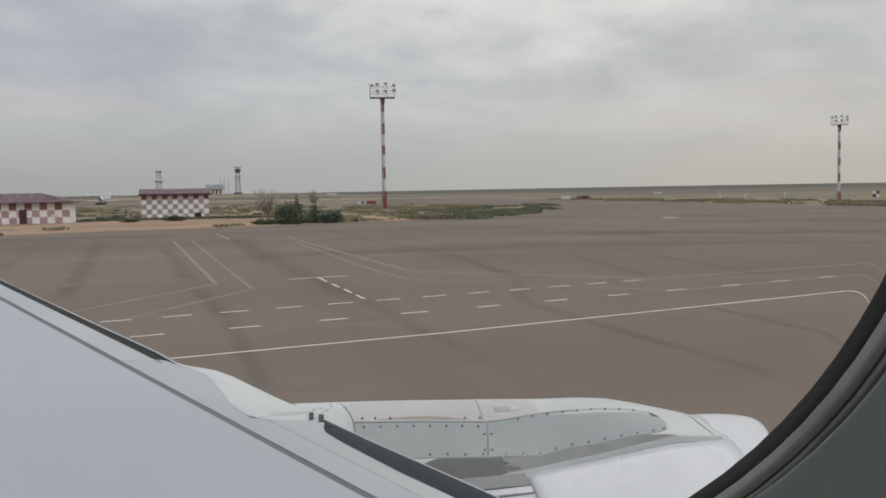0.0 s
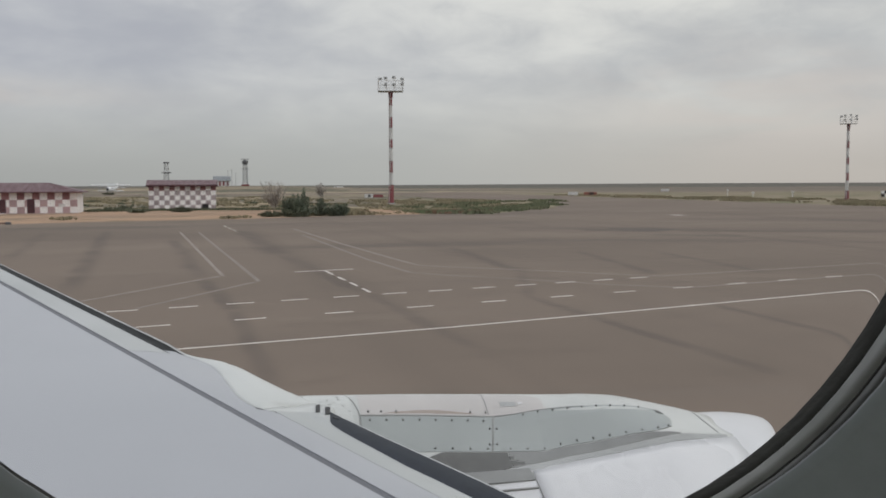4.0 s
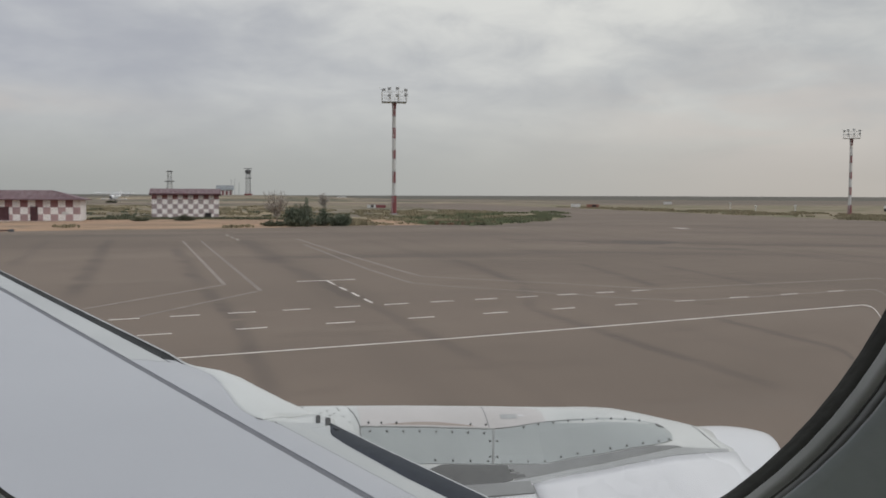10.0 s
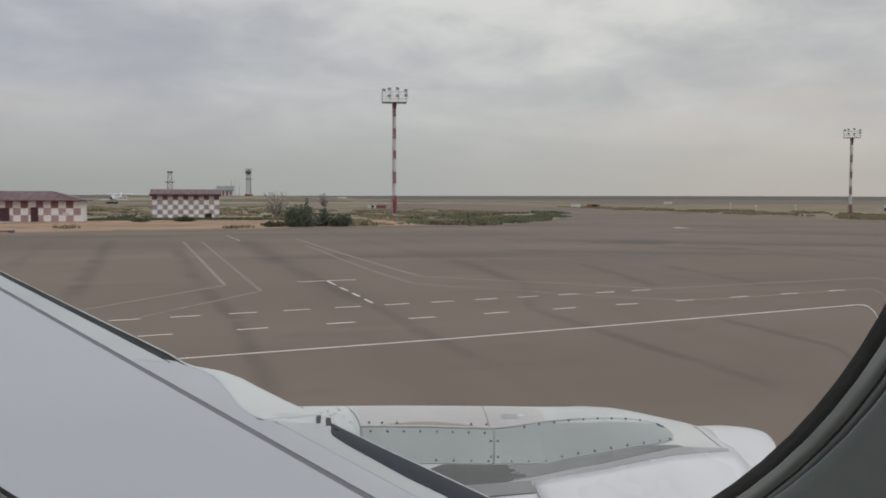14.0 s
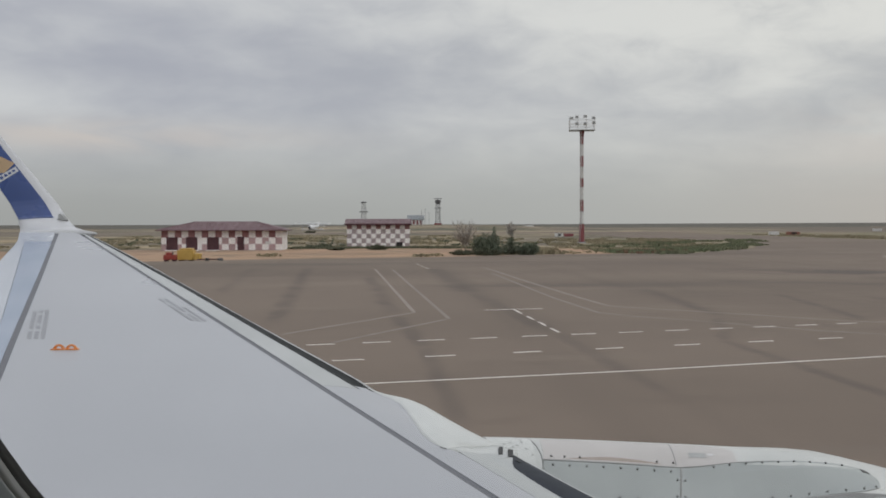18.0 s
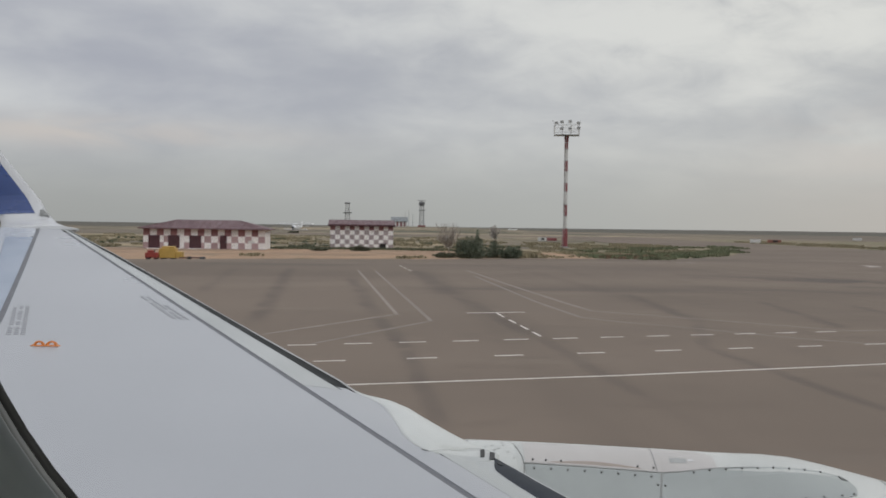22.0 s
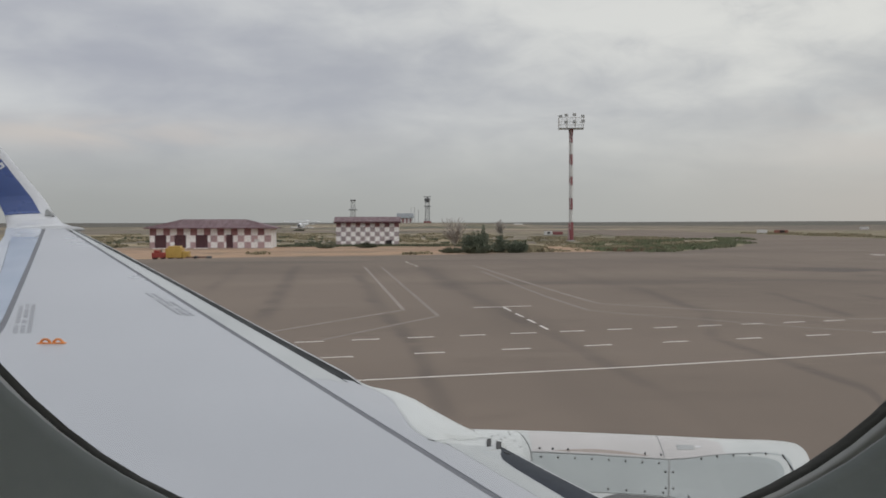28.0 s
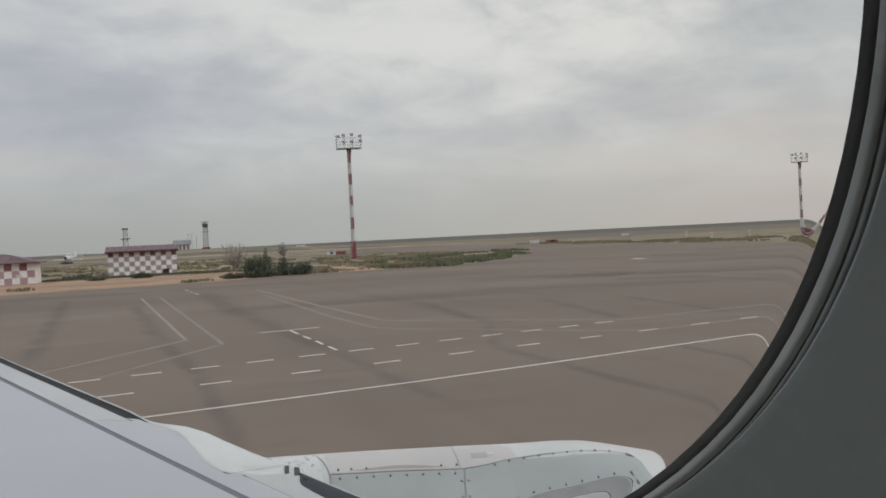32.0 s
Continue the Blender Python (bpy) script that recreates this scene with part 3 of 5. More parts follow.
tagged(part("scrub_belt", slab(ragged([(-4300, 820), (-600, 760), (60, 780), (400, 900), (900, 960), (4300, 1000), (4300, 4380), (-4300, 4380)], 160, 22, 61), -0.06, -0.034), M_SCRUB), "dark far scrub along the horizon", "scrub", kind="structure")
tagged(part("brown_field", slab(ragged([(30, 560), (66, 410), (240, 395), (900, 430), (1500, 700), (700, 900), (300, 760), (80, 680)], 40, 6, 62), -0.06, -0.036), M_FIELD), "brown fallow steppe beyond the verge", "ground", kind="structure")
tagged(part("ground_rise", loft([[(x, 3500 - w, -0.05), (x, 3500, h), (x, 3500 + w, -0.05)] for x, w, h in ((300, 60, 0.2), (900, 240, 2.0), (1600, 380, 4.0), (2600, 420, 5.0), (4200, 420, 5.0))]), M_SCRUB), "low dark rise of steppe on the horizon", "ground", kind="structure")
apron = tagged(part("apron", slab(ragged([(-90, -120), (102, -120), (102.6, 128), (104.5, 169), (106.4, 240), (109, 300), (112, 384), (62, 381), (66, 300), (60.5, 250), (63.5, 210), (69.5, 197), (61.4, 157), (50.7, 132.7), (46, 129), (36, 115), *EDGE[::-1]], 9, 0.35, 5), -0.06, 0.0), M_APRON),
               "worn grey-brown airport apron with tyre streaks", "apron", kind="structure")


def strip(name, a, b, w, material=None, z=0.007):
    (ax, ay), (bx, by) = a, b
    d = math.hypot(bx - ax, by - ay)
    nx, ny = -(by - ay) / d * w / 2, (bx - ax) / d * w / 2
    return part(name, slab([(ax - nx, ay - ny), (bx - nx, by - ny), (bx + nx, by + ny), (ax + nx, ay + ny)], 0.0, z), material or M_LINE, apron)


def stroke(name, pts, w, material, z=0.006):
    """A painted line along pts, joined at its corners."""
    out_l, out_r = [], []
    for i, (x, y) in enumerate(pts):
        ax, ay = pts[max(i - 1, 0)]
        bx, by = pts[min(i + 1, len(pts) - 1)]
        d = math.hypot(bx - ax, by - ay)
        out_l.append((x - (by - ay) / d * w / 2, y + (bx - ax) / d * w / 2))
        out_r.append((x + (by - ay) / d * w / 2, y - (bx - ax) / d * w / 2))
    return part(name, slab(out_r + out_l[::-1], 0.0, z), material, apron)


def on(a, b, u):
    return (a[0] + (b[0] - a[0]) * u, a[1] + (b[1] - a[1]) * u)


stroke("solid_line", [(-6.0, 20.9), (-0.5, 22.1), (6.1, 23.6), (11.9, 25.2), (18.9, 27.2), (26.0, 29.2), (40.0, 33.2)], 0.108, M_LINE)
# two rows of dashes; each 0.85 m long
LOW_A, LOW_B = (-4.25, 25.15), (23.75, 32.35)
for i in range(12):
    u0 = i * 2.545 / 28.0
    strip("dash", on(LOW_A, LOW_B, u0), on(LOW_A, LOW_B, u0 + 0.85 / 28.0), 0.115)
UP_A, UP_B = (-4.45, 28.75), (17.25, 34.35)
for i in range(13):
    u0 = i * 1.725 / 21.75
    strip("dash", on(UP_A, UP_B, u0), on(UP_A, UP_B, u0 + 0.86 / 21.75), 0.12)
# the stop mark: a bar and a broken tail
strip("stop_bar", (3.8, 40.5), (6.4, 41.15), 0.14, M_LINE, 0.0045)
for a, b in (((5.12, 40.7), (5.2, 38.8)), ((5.25, 37.7), (5.34, 36.4)), ((5.40, 35.5), (5.46, 34.2)), ((5.50, 33.3), (5.57, 32.1))):
    strip("tail_dash", a, b, 0.10)
for pts in ([(-3.8, 32.1), (0.8, 39.7), (-1.6, 77.2)], [(-2.0, 29.7), (2.1, 37.0), (-0.2, 76.8)],
            [(7.5, 80.0), (8.4, 60.6), (9.25, 46.3), (9.6, 42.2), (10.8, 41.0), (12.8, 39.2), (14.7, 37.5), (17.0, 35.2), (17.9, 34.6), (21.5, 35.5), (28.0, 36.9), (38.0, 39.2)],
            [(7.2, 71.0), (7.9, 46.6), (8.45, 39.0), (9.7, 37.2), (11.6, 35.4), (13.2, 33.6), (14.7, 31.9), (16.7, 30.45), (18.8, 30.95), (24.7, 32.5), (34.0, 34.9)]):
    stroke("faded_line", pts, 0.17, M_LINE_FAINT if pts[0] in ((-2.0, 29.7), (7.2, 71.0)) else M_LINE_OLD, 0.0022)
for a, b in (((1.98, 88.2), (2.14, 85.6)), ((2.27, 84.0), (2.43, 81.6)), ((2.55, 80.2), (2.72, 77.8))):
    strip("yellow_dash", a, b, 0.13, M_YELLOW_LINE)
strip("faint_mark", (33.0, 103.5), (36.0, 106.0), 0.5, M_LINE_OLD)
strip("faint_mark", (-18.2, 76.4), (-17.1, 76.5), 0.30, M_LINE_OLD)
for pts, seed in (([(31.2, 69.8), (33.0, 67.4), (35.6, 67.6), (37.4, 70.2), (35.0, 72.6), (33.0, 73.2)], 1), ([(24.5, 77.2), (29.6, 73.6), (33.4, 71.6), (32.4, 70.4), (28.0, 73.4), (24.2, 76.0)], 2), ([(37.0, 69.8), (43.0, 65.6), (52.0, 62.8), (51.0, 60.6), (42.0, 63.0), (36.4, 67.2)], 4)):
    tagged(part("oil_stain", slab(ragged(pts, 0.8, 0.35, seed), 0.0, 0.003 + seed * 0.0002), M_STAIN if seed == 1 else M_STAIN_FAINT, apron), "dark stain on the tarmac")
part("paint_speck", slab(ragged([(53.4, 99.5), (54.6, 99.5), (54.4, 102.2), (53.6, 102.2)], 0.5, 0.15, 8), 0.0, 0.004), M_LINE, apron)

# ---- cabin and its window ----
WX, WZ, WY, WA, WB, WN = 0.0377, 3.7950, 0.2677, 0.1364, 0.1867, 2.434


def oval(dr, y, n=96):
    out = []
    for i in range(n):
        a = 2 * math.pi * i / n
        c, s = math.cos(a), math.sin(a)
        out.append((WX + (WA + dr) * math.copysign(abs(c) ** (2 / WN), c), y, WZ + (WB + dr) * math.copysign(abs(s) ** (2 / WN), s)))
    return out


def rect_ring(hx, hz, y, n=96):
    """The outline of a rectangle with one point for each point of the oval."""
    out = []
    for x, _, z in oval(0, y, n):
        k = 1 / max(abs(x - WX) / hx, abs(z - WZ) / hz)
        out.append((WX + (x - WX) * k, y, WZ + (z - WZ) * k))
    return out


window = thing("window_1", (0, 0, 0), "oval aircraft cabin window in a grey sidewall", "window", kind="structure")
part("gasket", loft([oval(0.0, 0.2674), oval(-0.0004, 0.2655), oval(-0.0008, 0.2625), oval(-0.0012, 0.2590), oval(0.0040, 0.2588), oval(0.0095, 0.2635), oval(0.0095, 0.2674)], caps=False), M_GASKET, window, "black rubber window gasket", smooth=True)
part("retainer", loft([oval(0.0030, 0.2594), oval(-0.0013, 0.2589), oval(-0.0017, 0.2578), oval(-0.0021, 0.2555), oval(-0.0026, 0.2527), oval(0.0030, 0.2522)], caps=False), M_RETAINER, window, "grey plastic retainer ring", smooth=True)
part("inner_seal", loft([oval(0.0030, 0.2528), oval(-0.0018, 0.2525), oval(-0.0024, 0.2514), oval(-0.0027, 0.2506), oval(0.0030, 0.2503)], caps=False), M_GASKET, window, "dark inner seal", smooth=True)
# this ring sits in shade, painted here as a darker grey
part("second_retainer", loft([oval(0.0030, 0.2506), oval(-0.0026, 0.2503), oval(-0.0037, 0.2478), oval(-0.0044, 0.2456), oval(0.0020, 0.2452)], caps=False), M_RING_SHADE, window, "narrow inner ring with its shade put into the grey", smooth=True)
part("groove", loft([oval(0.0020, 0.2458), oval(-0.0040, 0.2452), oval(-0.0052, 0.2434), oval(-0.0064, 0.2414), oval(0.0000, 0.2408)], caps=False), M_GASKET, window, smooth=True)
part("reveal", loft([oval(0.0010, 0.2412), oval(-0.0060, 0.2408), oval(-0.0080, 0.2400), oval(-0.0082, 0.2388), oval(-0.0070, 0.2368), oval(0.006, 0.2240), oval(0.032, 0.2010), oval(0.064, 0.1790), oval(0.098, 0.1650), oval(0.125, 0.1600)], caps=False), M_TRIM, window, "moulded grey plastic window reveal", smooth=True)


def pane_mesh(n=192, steps=20):
    """The acrylic pane: near the seal its outer face curves in, which bends the view there."""
    vs, fs = [], []
    for outer in (0, 1):
        base = len(vs)
        for i in range(steps + 1):
            d = 0.0155 * i / steps
            vs += oval(-0.0065 + d, 0.2670 - 0.042 * d ** 3 / (3 * 0.0065 ** 2) if outer else 0.2650, n)
        middle = [base + k for k in range(n)]
        fs.append(middle[::-1] if outer else middle)
        for i in range(steps):
            for k in range(n):
                q = [base + i * n + k, base + i * n + (k + 1) % n, base + (i + 1) * n + (k + 1) % n, base + (i + 1) * n + k]
                fs.append(q if outer else q[::-1])
    me = bpy.data.meshes.new("pane")
    me.from_pydata(vs, [], fs)
    me.materials.append(M_GLASS)
    me.polygons.foreach_set("use_smooth", [len(f.vertices) == 4 for f in me.polygons])
    return me


pane = tagged(new("pane", pane_mesh()), "clear acrylic pane thinned towards its seal")
pane.parent, pane.visible_shadow = window, False

tagged(part("wall_port", loft([oval(0.125, 0.1600), rect_ring(2.4, 1.15, 0.1600), rect_ring(2.4, 1.15, 0.2720), oval(0.0110, 0.2720), oval(0.0110, 0.2676)], caps=False), M_TRIM),
       "grey plastic cabin sidewall around the window", "wall", kind="structure")
for name, lab, cat, dims, m in (
    ("wall_front", "plain grey cabin partition", "wall", (2.44, 2.52, -3.35, 0.272, 2.64, 4.94), M_CABIN),
    ("wall_rear", "plain grey cabin partition", "wall", (-2.44, -2.36, -3.35, 0.272, 2.64, 4.94), M_CABIN),
    ("floor", "dark carpeted cabin floor", "floor", (-2.44, 2.52, -3.35, 0.272, 2.55, 2.64), M_CARPET),
    ("ceiling", "plain grey cabin ceiling", "ceiling", (-2.44, 2.52, -3.35, 0.272, 4.94, 5.02), M_CABIN),
):
    tagged(part(name, box(*dims), m), lab, cat, kind="structure")

# unseen window openings, added in the far wall so daylight brightens the cabin
bm = bmesh.new()
add_box(bm, -2.36, 2.44, -3.35, -3.25, 2.64, 3.55)
add_box(bm, -2.36, 2.44, -3.35, -3.25, 4.02, 4.94)
for i in range(10):
    add_box(bm, -2.36 + i * 0.508, -2.36 + i * 0.508 + 0.228, -3.35, -3.25, 3.55, 4.02)
tagged(part("wall_starboard", bm, M_CABIN), "unseen pale cabin sidewall with openings added for daylight", "wall", kind="structure")
# unseen glowing strips, added to brighten the trim round the window
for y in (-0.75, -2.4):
    lt = thing("cabin_fill_light", (0, y, 4.90), "unseen fill light added under the cabin ceiling", "ceiling light", "cabin lights")
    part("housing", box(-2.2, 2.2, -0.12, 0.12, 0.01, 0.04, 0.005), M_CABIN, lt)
    part("diffuser", box(-2.15, 2.15, -0.10, 0.10, -0.015, 0.01, 0.004), M_GLOW, lt, "glowing white fill panel")

# ---- the aircraft's wing and engine ----
SWEEP, ROOT_X, ROOT_Z, RISE = 0.523, 2.81, 2.00, 0.120
TIP = 12.9


def le(y):
    """The leading edge of the wing."""
    return ROOT_X - SWEEP * y, ROOT_Z + RISE * y


def table(x, rows):
    if x <= rows[0][0]:
        return rows[0][1]
    for (a, va), (b, vb) in zip(rows, rows[1:]):
        if x <= b:
            return va + (vb - va) * (x - a) / (b - a)
    return rows[-1][1]


def top(b, y):
    """The upper skin's height above the leading edge, b metres behind it."""
    return 0.06 * (1 - math.exp(-max(b + 0.09, 0) / 0.25)) - 0.06 * max(0, b - 2.2) ** 1.5


def skin(y, b, dz=0.0):
    x, z = le(y)
    return (x - b, y, z + top(b, y) + dz)


def spoiler_line(y):
    return table(y, ((0, 3.5), (6.0, 2.07), (6.8, 1.89), (8.1, 1.59), (9.8, 1.20), (12.64, 0.56), (12.9, 0.51)))


def trailing(y):
    return table(y, ((0, 5.6), (4, 3.9), (10.5, 1.555), (11.19, 1.377), (11.99, 1.167), (12.9, 1.02)))


def span(y0, y1, step=0.4):
    n = max(1, round((y1 - y0) / step))
    return [y0 + (y1 - y0) * i / n for i in range(n + 1)]


def sheet(ys, f0, f1, n=10, dz=0.0, depth=0.05):
    """A skin panel between two lines on the wing, with a thickness."""
    rings = []
    for y in ys:
        a, c = f0(y), f1(y)
        bs = [a + (c - a) * (i / n) ** 1.5 for i in range(n + 1)]
        upper = [skin(y, q, dz) for q in bs]
        lower = [(p[0], p[1], p[2] - depth) for p in (upper[-1], upper[0])]
        rings.append(upper + lower)
    return loft(rings)


aircraft = thing("aircraft", (0.0, 3.0, 0.0), "parked white twin-jet airliner with grey wing and blue winglet", "aircraft")
aircraft.matrix_basis = Matrix.Identity(4)
wing = part("wing", sheet(span(0.28, TIP), lambda y: 0.262, spoiler_line, 14, 0.0, 0.16), M_WING, aircraft, "grey painted upper wing skin")
part("slat_seam", sheet(span(0.28, TIP - 0.3), lambda y: 0.214, lambda y: 0.265, 2, -0.004), M_SEAL_STRIP, wing, "dark grey sealant line")
part("spoiler_seam", sheet(span(0.28, TIP - 0.15), lambda y: spoiler_line(y) - 0.002, lambda y: spoiler_line(y) + 0.05, 2, -0.004), M_SEAL_STRIP, wing, "dark seam ahead of the spoilers")
# the blue tone and its taper paint a reflection on the panel
part("spoiler", sheet(span(0.28, 12.0), lambda y: spoiler_line(y) + 0.048, lambda y: spoiler_line(y) + 0.16 + 0.045 * max(0, y - 7.2), 4, 0.0), M_SPOILER_REFLECTION, wing, "spoiler panel with a blue reflection in its colour")
part("trailing_panel", sheet(span(0.28, TIP), lambda y: spoiler_line(y) + (0.165 + 0.045 * max(0, y - 7.2) if y < 12.0 else 0.05), trailing, 6, -0.002), M_SPOILER, wing, "pale grey trailing edge panel")


def lead_out(y):
    """The front line of the inboard leading edge."""
    return table(y, ((0.4, -0.20), (3.7, -0.268), (4.35, -0.245), (4.60, -0.243), (4.74, -0.245)))


def leaf_out(y):
    """The front line of the leaf-shaped fairing at the strut."""
    return table(y, ((4.715, 0.070), (4.775, -0.02), (4.824, -0.095), (4.836, -0.245), (4.87, -0.253), (5.06, -0.240), (5.317, -0.242), (5.49, -0.249), (5.62, -0.226), (5.674, -0.190), (5.732, -0.140), (5.80, -0.118), (5.87, -0.105)))


def leaf_in(y):
    return table(y, ((4.715, 0.078), (4.776, 0.099), (4.847, 0.100), (4.973, 0.071), (5.137, 0.009), (5.415, -0.095), (5.553, -0.130), (5.672, -0.122), (5.75, -0.108), (5.87, -0.095)))


def slat_out(y):
    """The dark slat nose runs between these two lines."""
    return table(y, ((5.72, -0.090), (6.06, -0.115), (6.83, -0.095), (7.85, -0.068), (9.15, -0.028), (10.9, 0.035), (12.0, 0.10), (12.9, 0.15)))


def slat_in(y):
    return table(y, ((5.72, -0.003), (6.5, 0.005), (7.5, 0.022), (8.95, 0.042), (10.8, 0.098), (12.9, 0.175)))


def dark_width(y):
    return table(y, ((0.4, 0.13), (4.0, 0.150), (4.45, 0.118), (4.56, 0.100), (4.64, 0.045), (4.70, 0.006)))


def rim(ys, f0, f1, n=6, bulge=0.0, nose=0.05, depth=0.14):
    """A leading-edge piece: its skin from the front line f0 back to f1, and a rounded nose below."""
    rings = []
    for y in ys:
        a, c = f0(y), f1(y)
        ring = [skin(y, a + (c - a) * i / n, bulge * min(1, (c - a) / 0.2) * math.sin(math.pi * i / n)) for i in range(n, -1, -1)]
        x, _, z = ring[-1]
        ring += [(x + nose * 0.35, y, z - nose * 0.5), (x + nose * 0.2, y, z - nose), (x - nose * 1.2, y, z - depth), (ring[0][0], y, ring[0][2] - depth)]
        rings.append(ring)
    return loft(rings)


OUTER = span(5.79, TIP - 0.05, 0.25)
INNER = span(0.28, 4.0, 0.2) + span(4.06, 4.72, 0.06)
part("slat", rim(OUTER, lambda y: slat_in(y) + 0.001, lambda y: 0.214, 5, 0.0, 0.0), M_SLAT, wing, "pale bare-metal slat")
part("slat_nose", rim(OUTER, slat_out, slat_in, 5, -0.006, 0.0), M_NOSE_BLACK, wing, "slat leading edge with its dark reflection painted on")
part("slat_lip", rim(OUTER, lambda y: slat_out(y) - 0.018, lambda y: slat_out(y) - 0.001, 2, 0.002, 0.008, 0.1), M_GREYSTRIP, wing, "thin pale outer lip of the slat")
part("inboard_nose", rim(INNER, lead_out, lambda y: lead_out(y) + dark_width(y), 5, 0.004, 0.07, 0.2), M_NOSE, wing, "inboard leading edge with its blue-black reflection painted on")
part("inboard_lip", rim(INNER[:-2], lambda y: lead_out(y) - 0.010, lambda y: lead_out(y) + 0.002, 2, 0.0, 0.01, 0.05), M_SLAT, wing, "thin pale edge lip")
part("inboard_strip", rim(INNER, lambda y: lead_out(y) + dark_width(y) + 0.001, lambda y: 0.03, 5, 0.003, 0.0), M_SLAT, wing, "pale bare-metal inboard strip")
part("front_skin", sheet(span(0.28, 4.6, 0.2) + span(4.66, 5.86, 0.06), lambda y: 0.031 if y < 4.72 else leaf_in(y) - 0.02, lambda y: 0.214, 5, -0.001), M_WING, wing, "grey painted front skin")
part("strut_fairing", rim(span(4.715, 5.86, 0.03), leaf_out, leaf_in, 12, 0.022, 0.05, 0.16), M_FAIRING, wing, "smooth white leaf-shaped strut fairing", smooth=True)
# the fairing's inner shoulder drops to the metal strip
RIDGE = ((4.716, 0.075), (4.775, -0.02), (4.824, -0.095), (4.832, -0.17), (4.834, -0.245), (4.80, -0.275), (4.74, -0.285))
FOOT = ((4.700, 0.060), (4.705, -0.022), (4.700, -0.102), (4.660, -0.115), (4.645, -0.130), (4.650, -0.160), (4.662, -0.200))
shoulder = part("shoulder", loft([[skin(a[0] + (b[0] - a[0]) * q, a[1] + (b[1] - a[1]) * q, h) for q, h in ((0.0, 0.004), (0.22, -0.004), (0.55, -0.008), (1.0, 0.003))] + [skin(b[0], b[1], -0.05), skin(a[0], a[1], -0.05)] for a, b in zip(RIDGE, FOOT)]), M_FAIRING, wing, "white curved shoulder of the fairing", smooth=True)
# raised dark slabs paint the shade inside the vents
for corners in (((4.809, -0.235), (4.814, -0.260), (4.710, -0.194), (4.706, -0.169)), ((4.777, -0.262), (4.765, -0.280), (4.679, -0.224), (4.668, -0.191)), ((4.624, -0.200), (4.622, -0.214), (4.600, -0.214), (4.604, -0.200))):
    part("vent_slab", loft([[skin(y, b, h) for y, b in corners] for h in (-0.03, 0.0045)]), M_VENT_SHADE, shoulder, "dark slab standing for a vent opening")
part("drain_slot", loft([[skin(y, b, h) for y, b in ((4.738, 0.104), (4.730, 0.080), (4.719, 0.078), (4.726, 0.102))] for h in (-0.02, 0.003)]), M_BAND, wing, "small grey drain slot")

# orange lifting point
bm = bmesh.new()
for sx in (-0.085, 0.085):
    for i in range(10):
        a0, a1 = math.pi * i / 10, math.pi * (i + 1) / 10
        add_rod(bm, (sx + 0.062 * math.cos(a0), 0, 0.085 * math.sin(a0)), (sx + 0.062 * math.cos(a1), 0, 0.085 * math.sin(a1)), 0.021, n=6)
add_box(bm, -0.19, 0.19, -0.05, 0.05, 0.0, 0.018, 0.005)
hook = part("escape_strap_fitting", bm, M_ORANGE, wing, "orange double-loop strap fitting")
hx, hy, hz = skin(6.64, 1.575)
hook.matrix_basis = Matrix.LocRotScale((hx, hy, hz - 0.002), Euler((0, 0, radians(-2))), (0.50, 0.47, 0.36))
# stencilled notes, too small to read: plain bars
rng = random.Random(4)
for (y0, b0), (y1, b1), rows, lines in (((7.93, 1.47), (6.93, 1.67), 16, 3), ((8.40, 0.34), (7.50, 0.33), 13, 3)):
    for i in range(rows):
        for j in range(lines):
            if rng.random() < 0.16:
                continue
            u = (i + 0.15 * rng.random()) / rows
            y, b = y0 + (y1 - y0) * u, b0 + (b1 - b0) * u + 0.048 * j
            part("stencil_bar", sheet([y, y - 0.042], lambda q: b, lambda q: b + 0.030, 1, 0.003, 0.004), M_INK, wing)

# winglet
WL = ((-3.94, 12.90, 3.585, 1.00), (-4.17, 13.20, 3.605, 0.89), (-4.42, 13.50, 3.66, 0.76), (-4.62, 13.72, 3.80, 0.68), (-4.78, 13.85, 4.00, 0.67), (-5.22, 14.02, 4.47, 0.60), (-5.70, 14.20, 4.99, 0.50), (-6.40, 14.45, 5.80, 0.36))


def foil(x, y, z, c, tilt, n=9):
    out = []
    for i in range(n):
        u = (i / (n - 1)) ** 1.5
        out.append((u, 0.10 * math.sqrt(u) * (1 - u) ** 0.8 + 0.004))
    pts = out + [(u, -t) for u, t in out[::-1]]
    return [(x - u * c, y - t * c * math.sin(tilt), z + t * c * math.cos(tilt)) for u, t in pts]


tilts = [radians(a) for a in (5, 10, 28, 48, 62, 70, 72, 73)]
winglet = part("winglet", loft([foil(*w, t) for w, t in zip(WL, tilts)]), M_WINGLET, wing, "white-edged upswept winglet", smooth=True)


def wl_point(u, v, off):
    """A point on the winglet's inner face: u back from its edge, v up, both 0 to 1."""
    s = v * (len(WL) - 1)
    i = min(int(s), len(WL) - 2)
    f = s - i
    x, y, z, c = (WL[i][k] + (WL[i + 1][k] - WL[i][k]) * f for k in range(4))
    t = tilts[i] + (tilts[i + 1] - tilts[i]) * f
    h = (0.10 * math.sqrt(u) * (1 - u) ** 0.8 + 0.004) * c + off
    return (x - u * c, y - h * math.sin(t), z + h * math.cos(t))


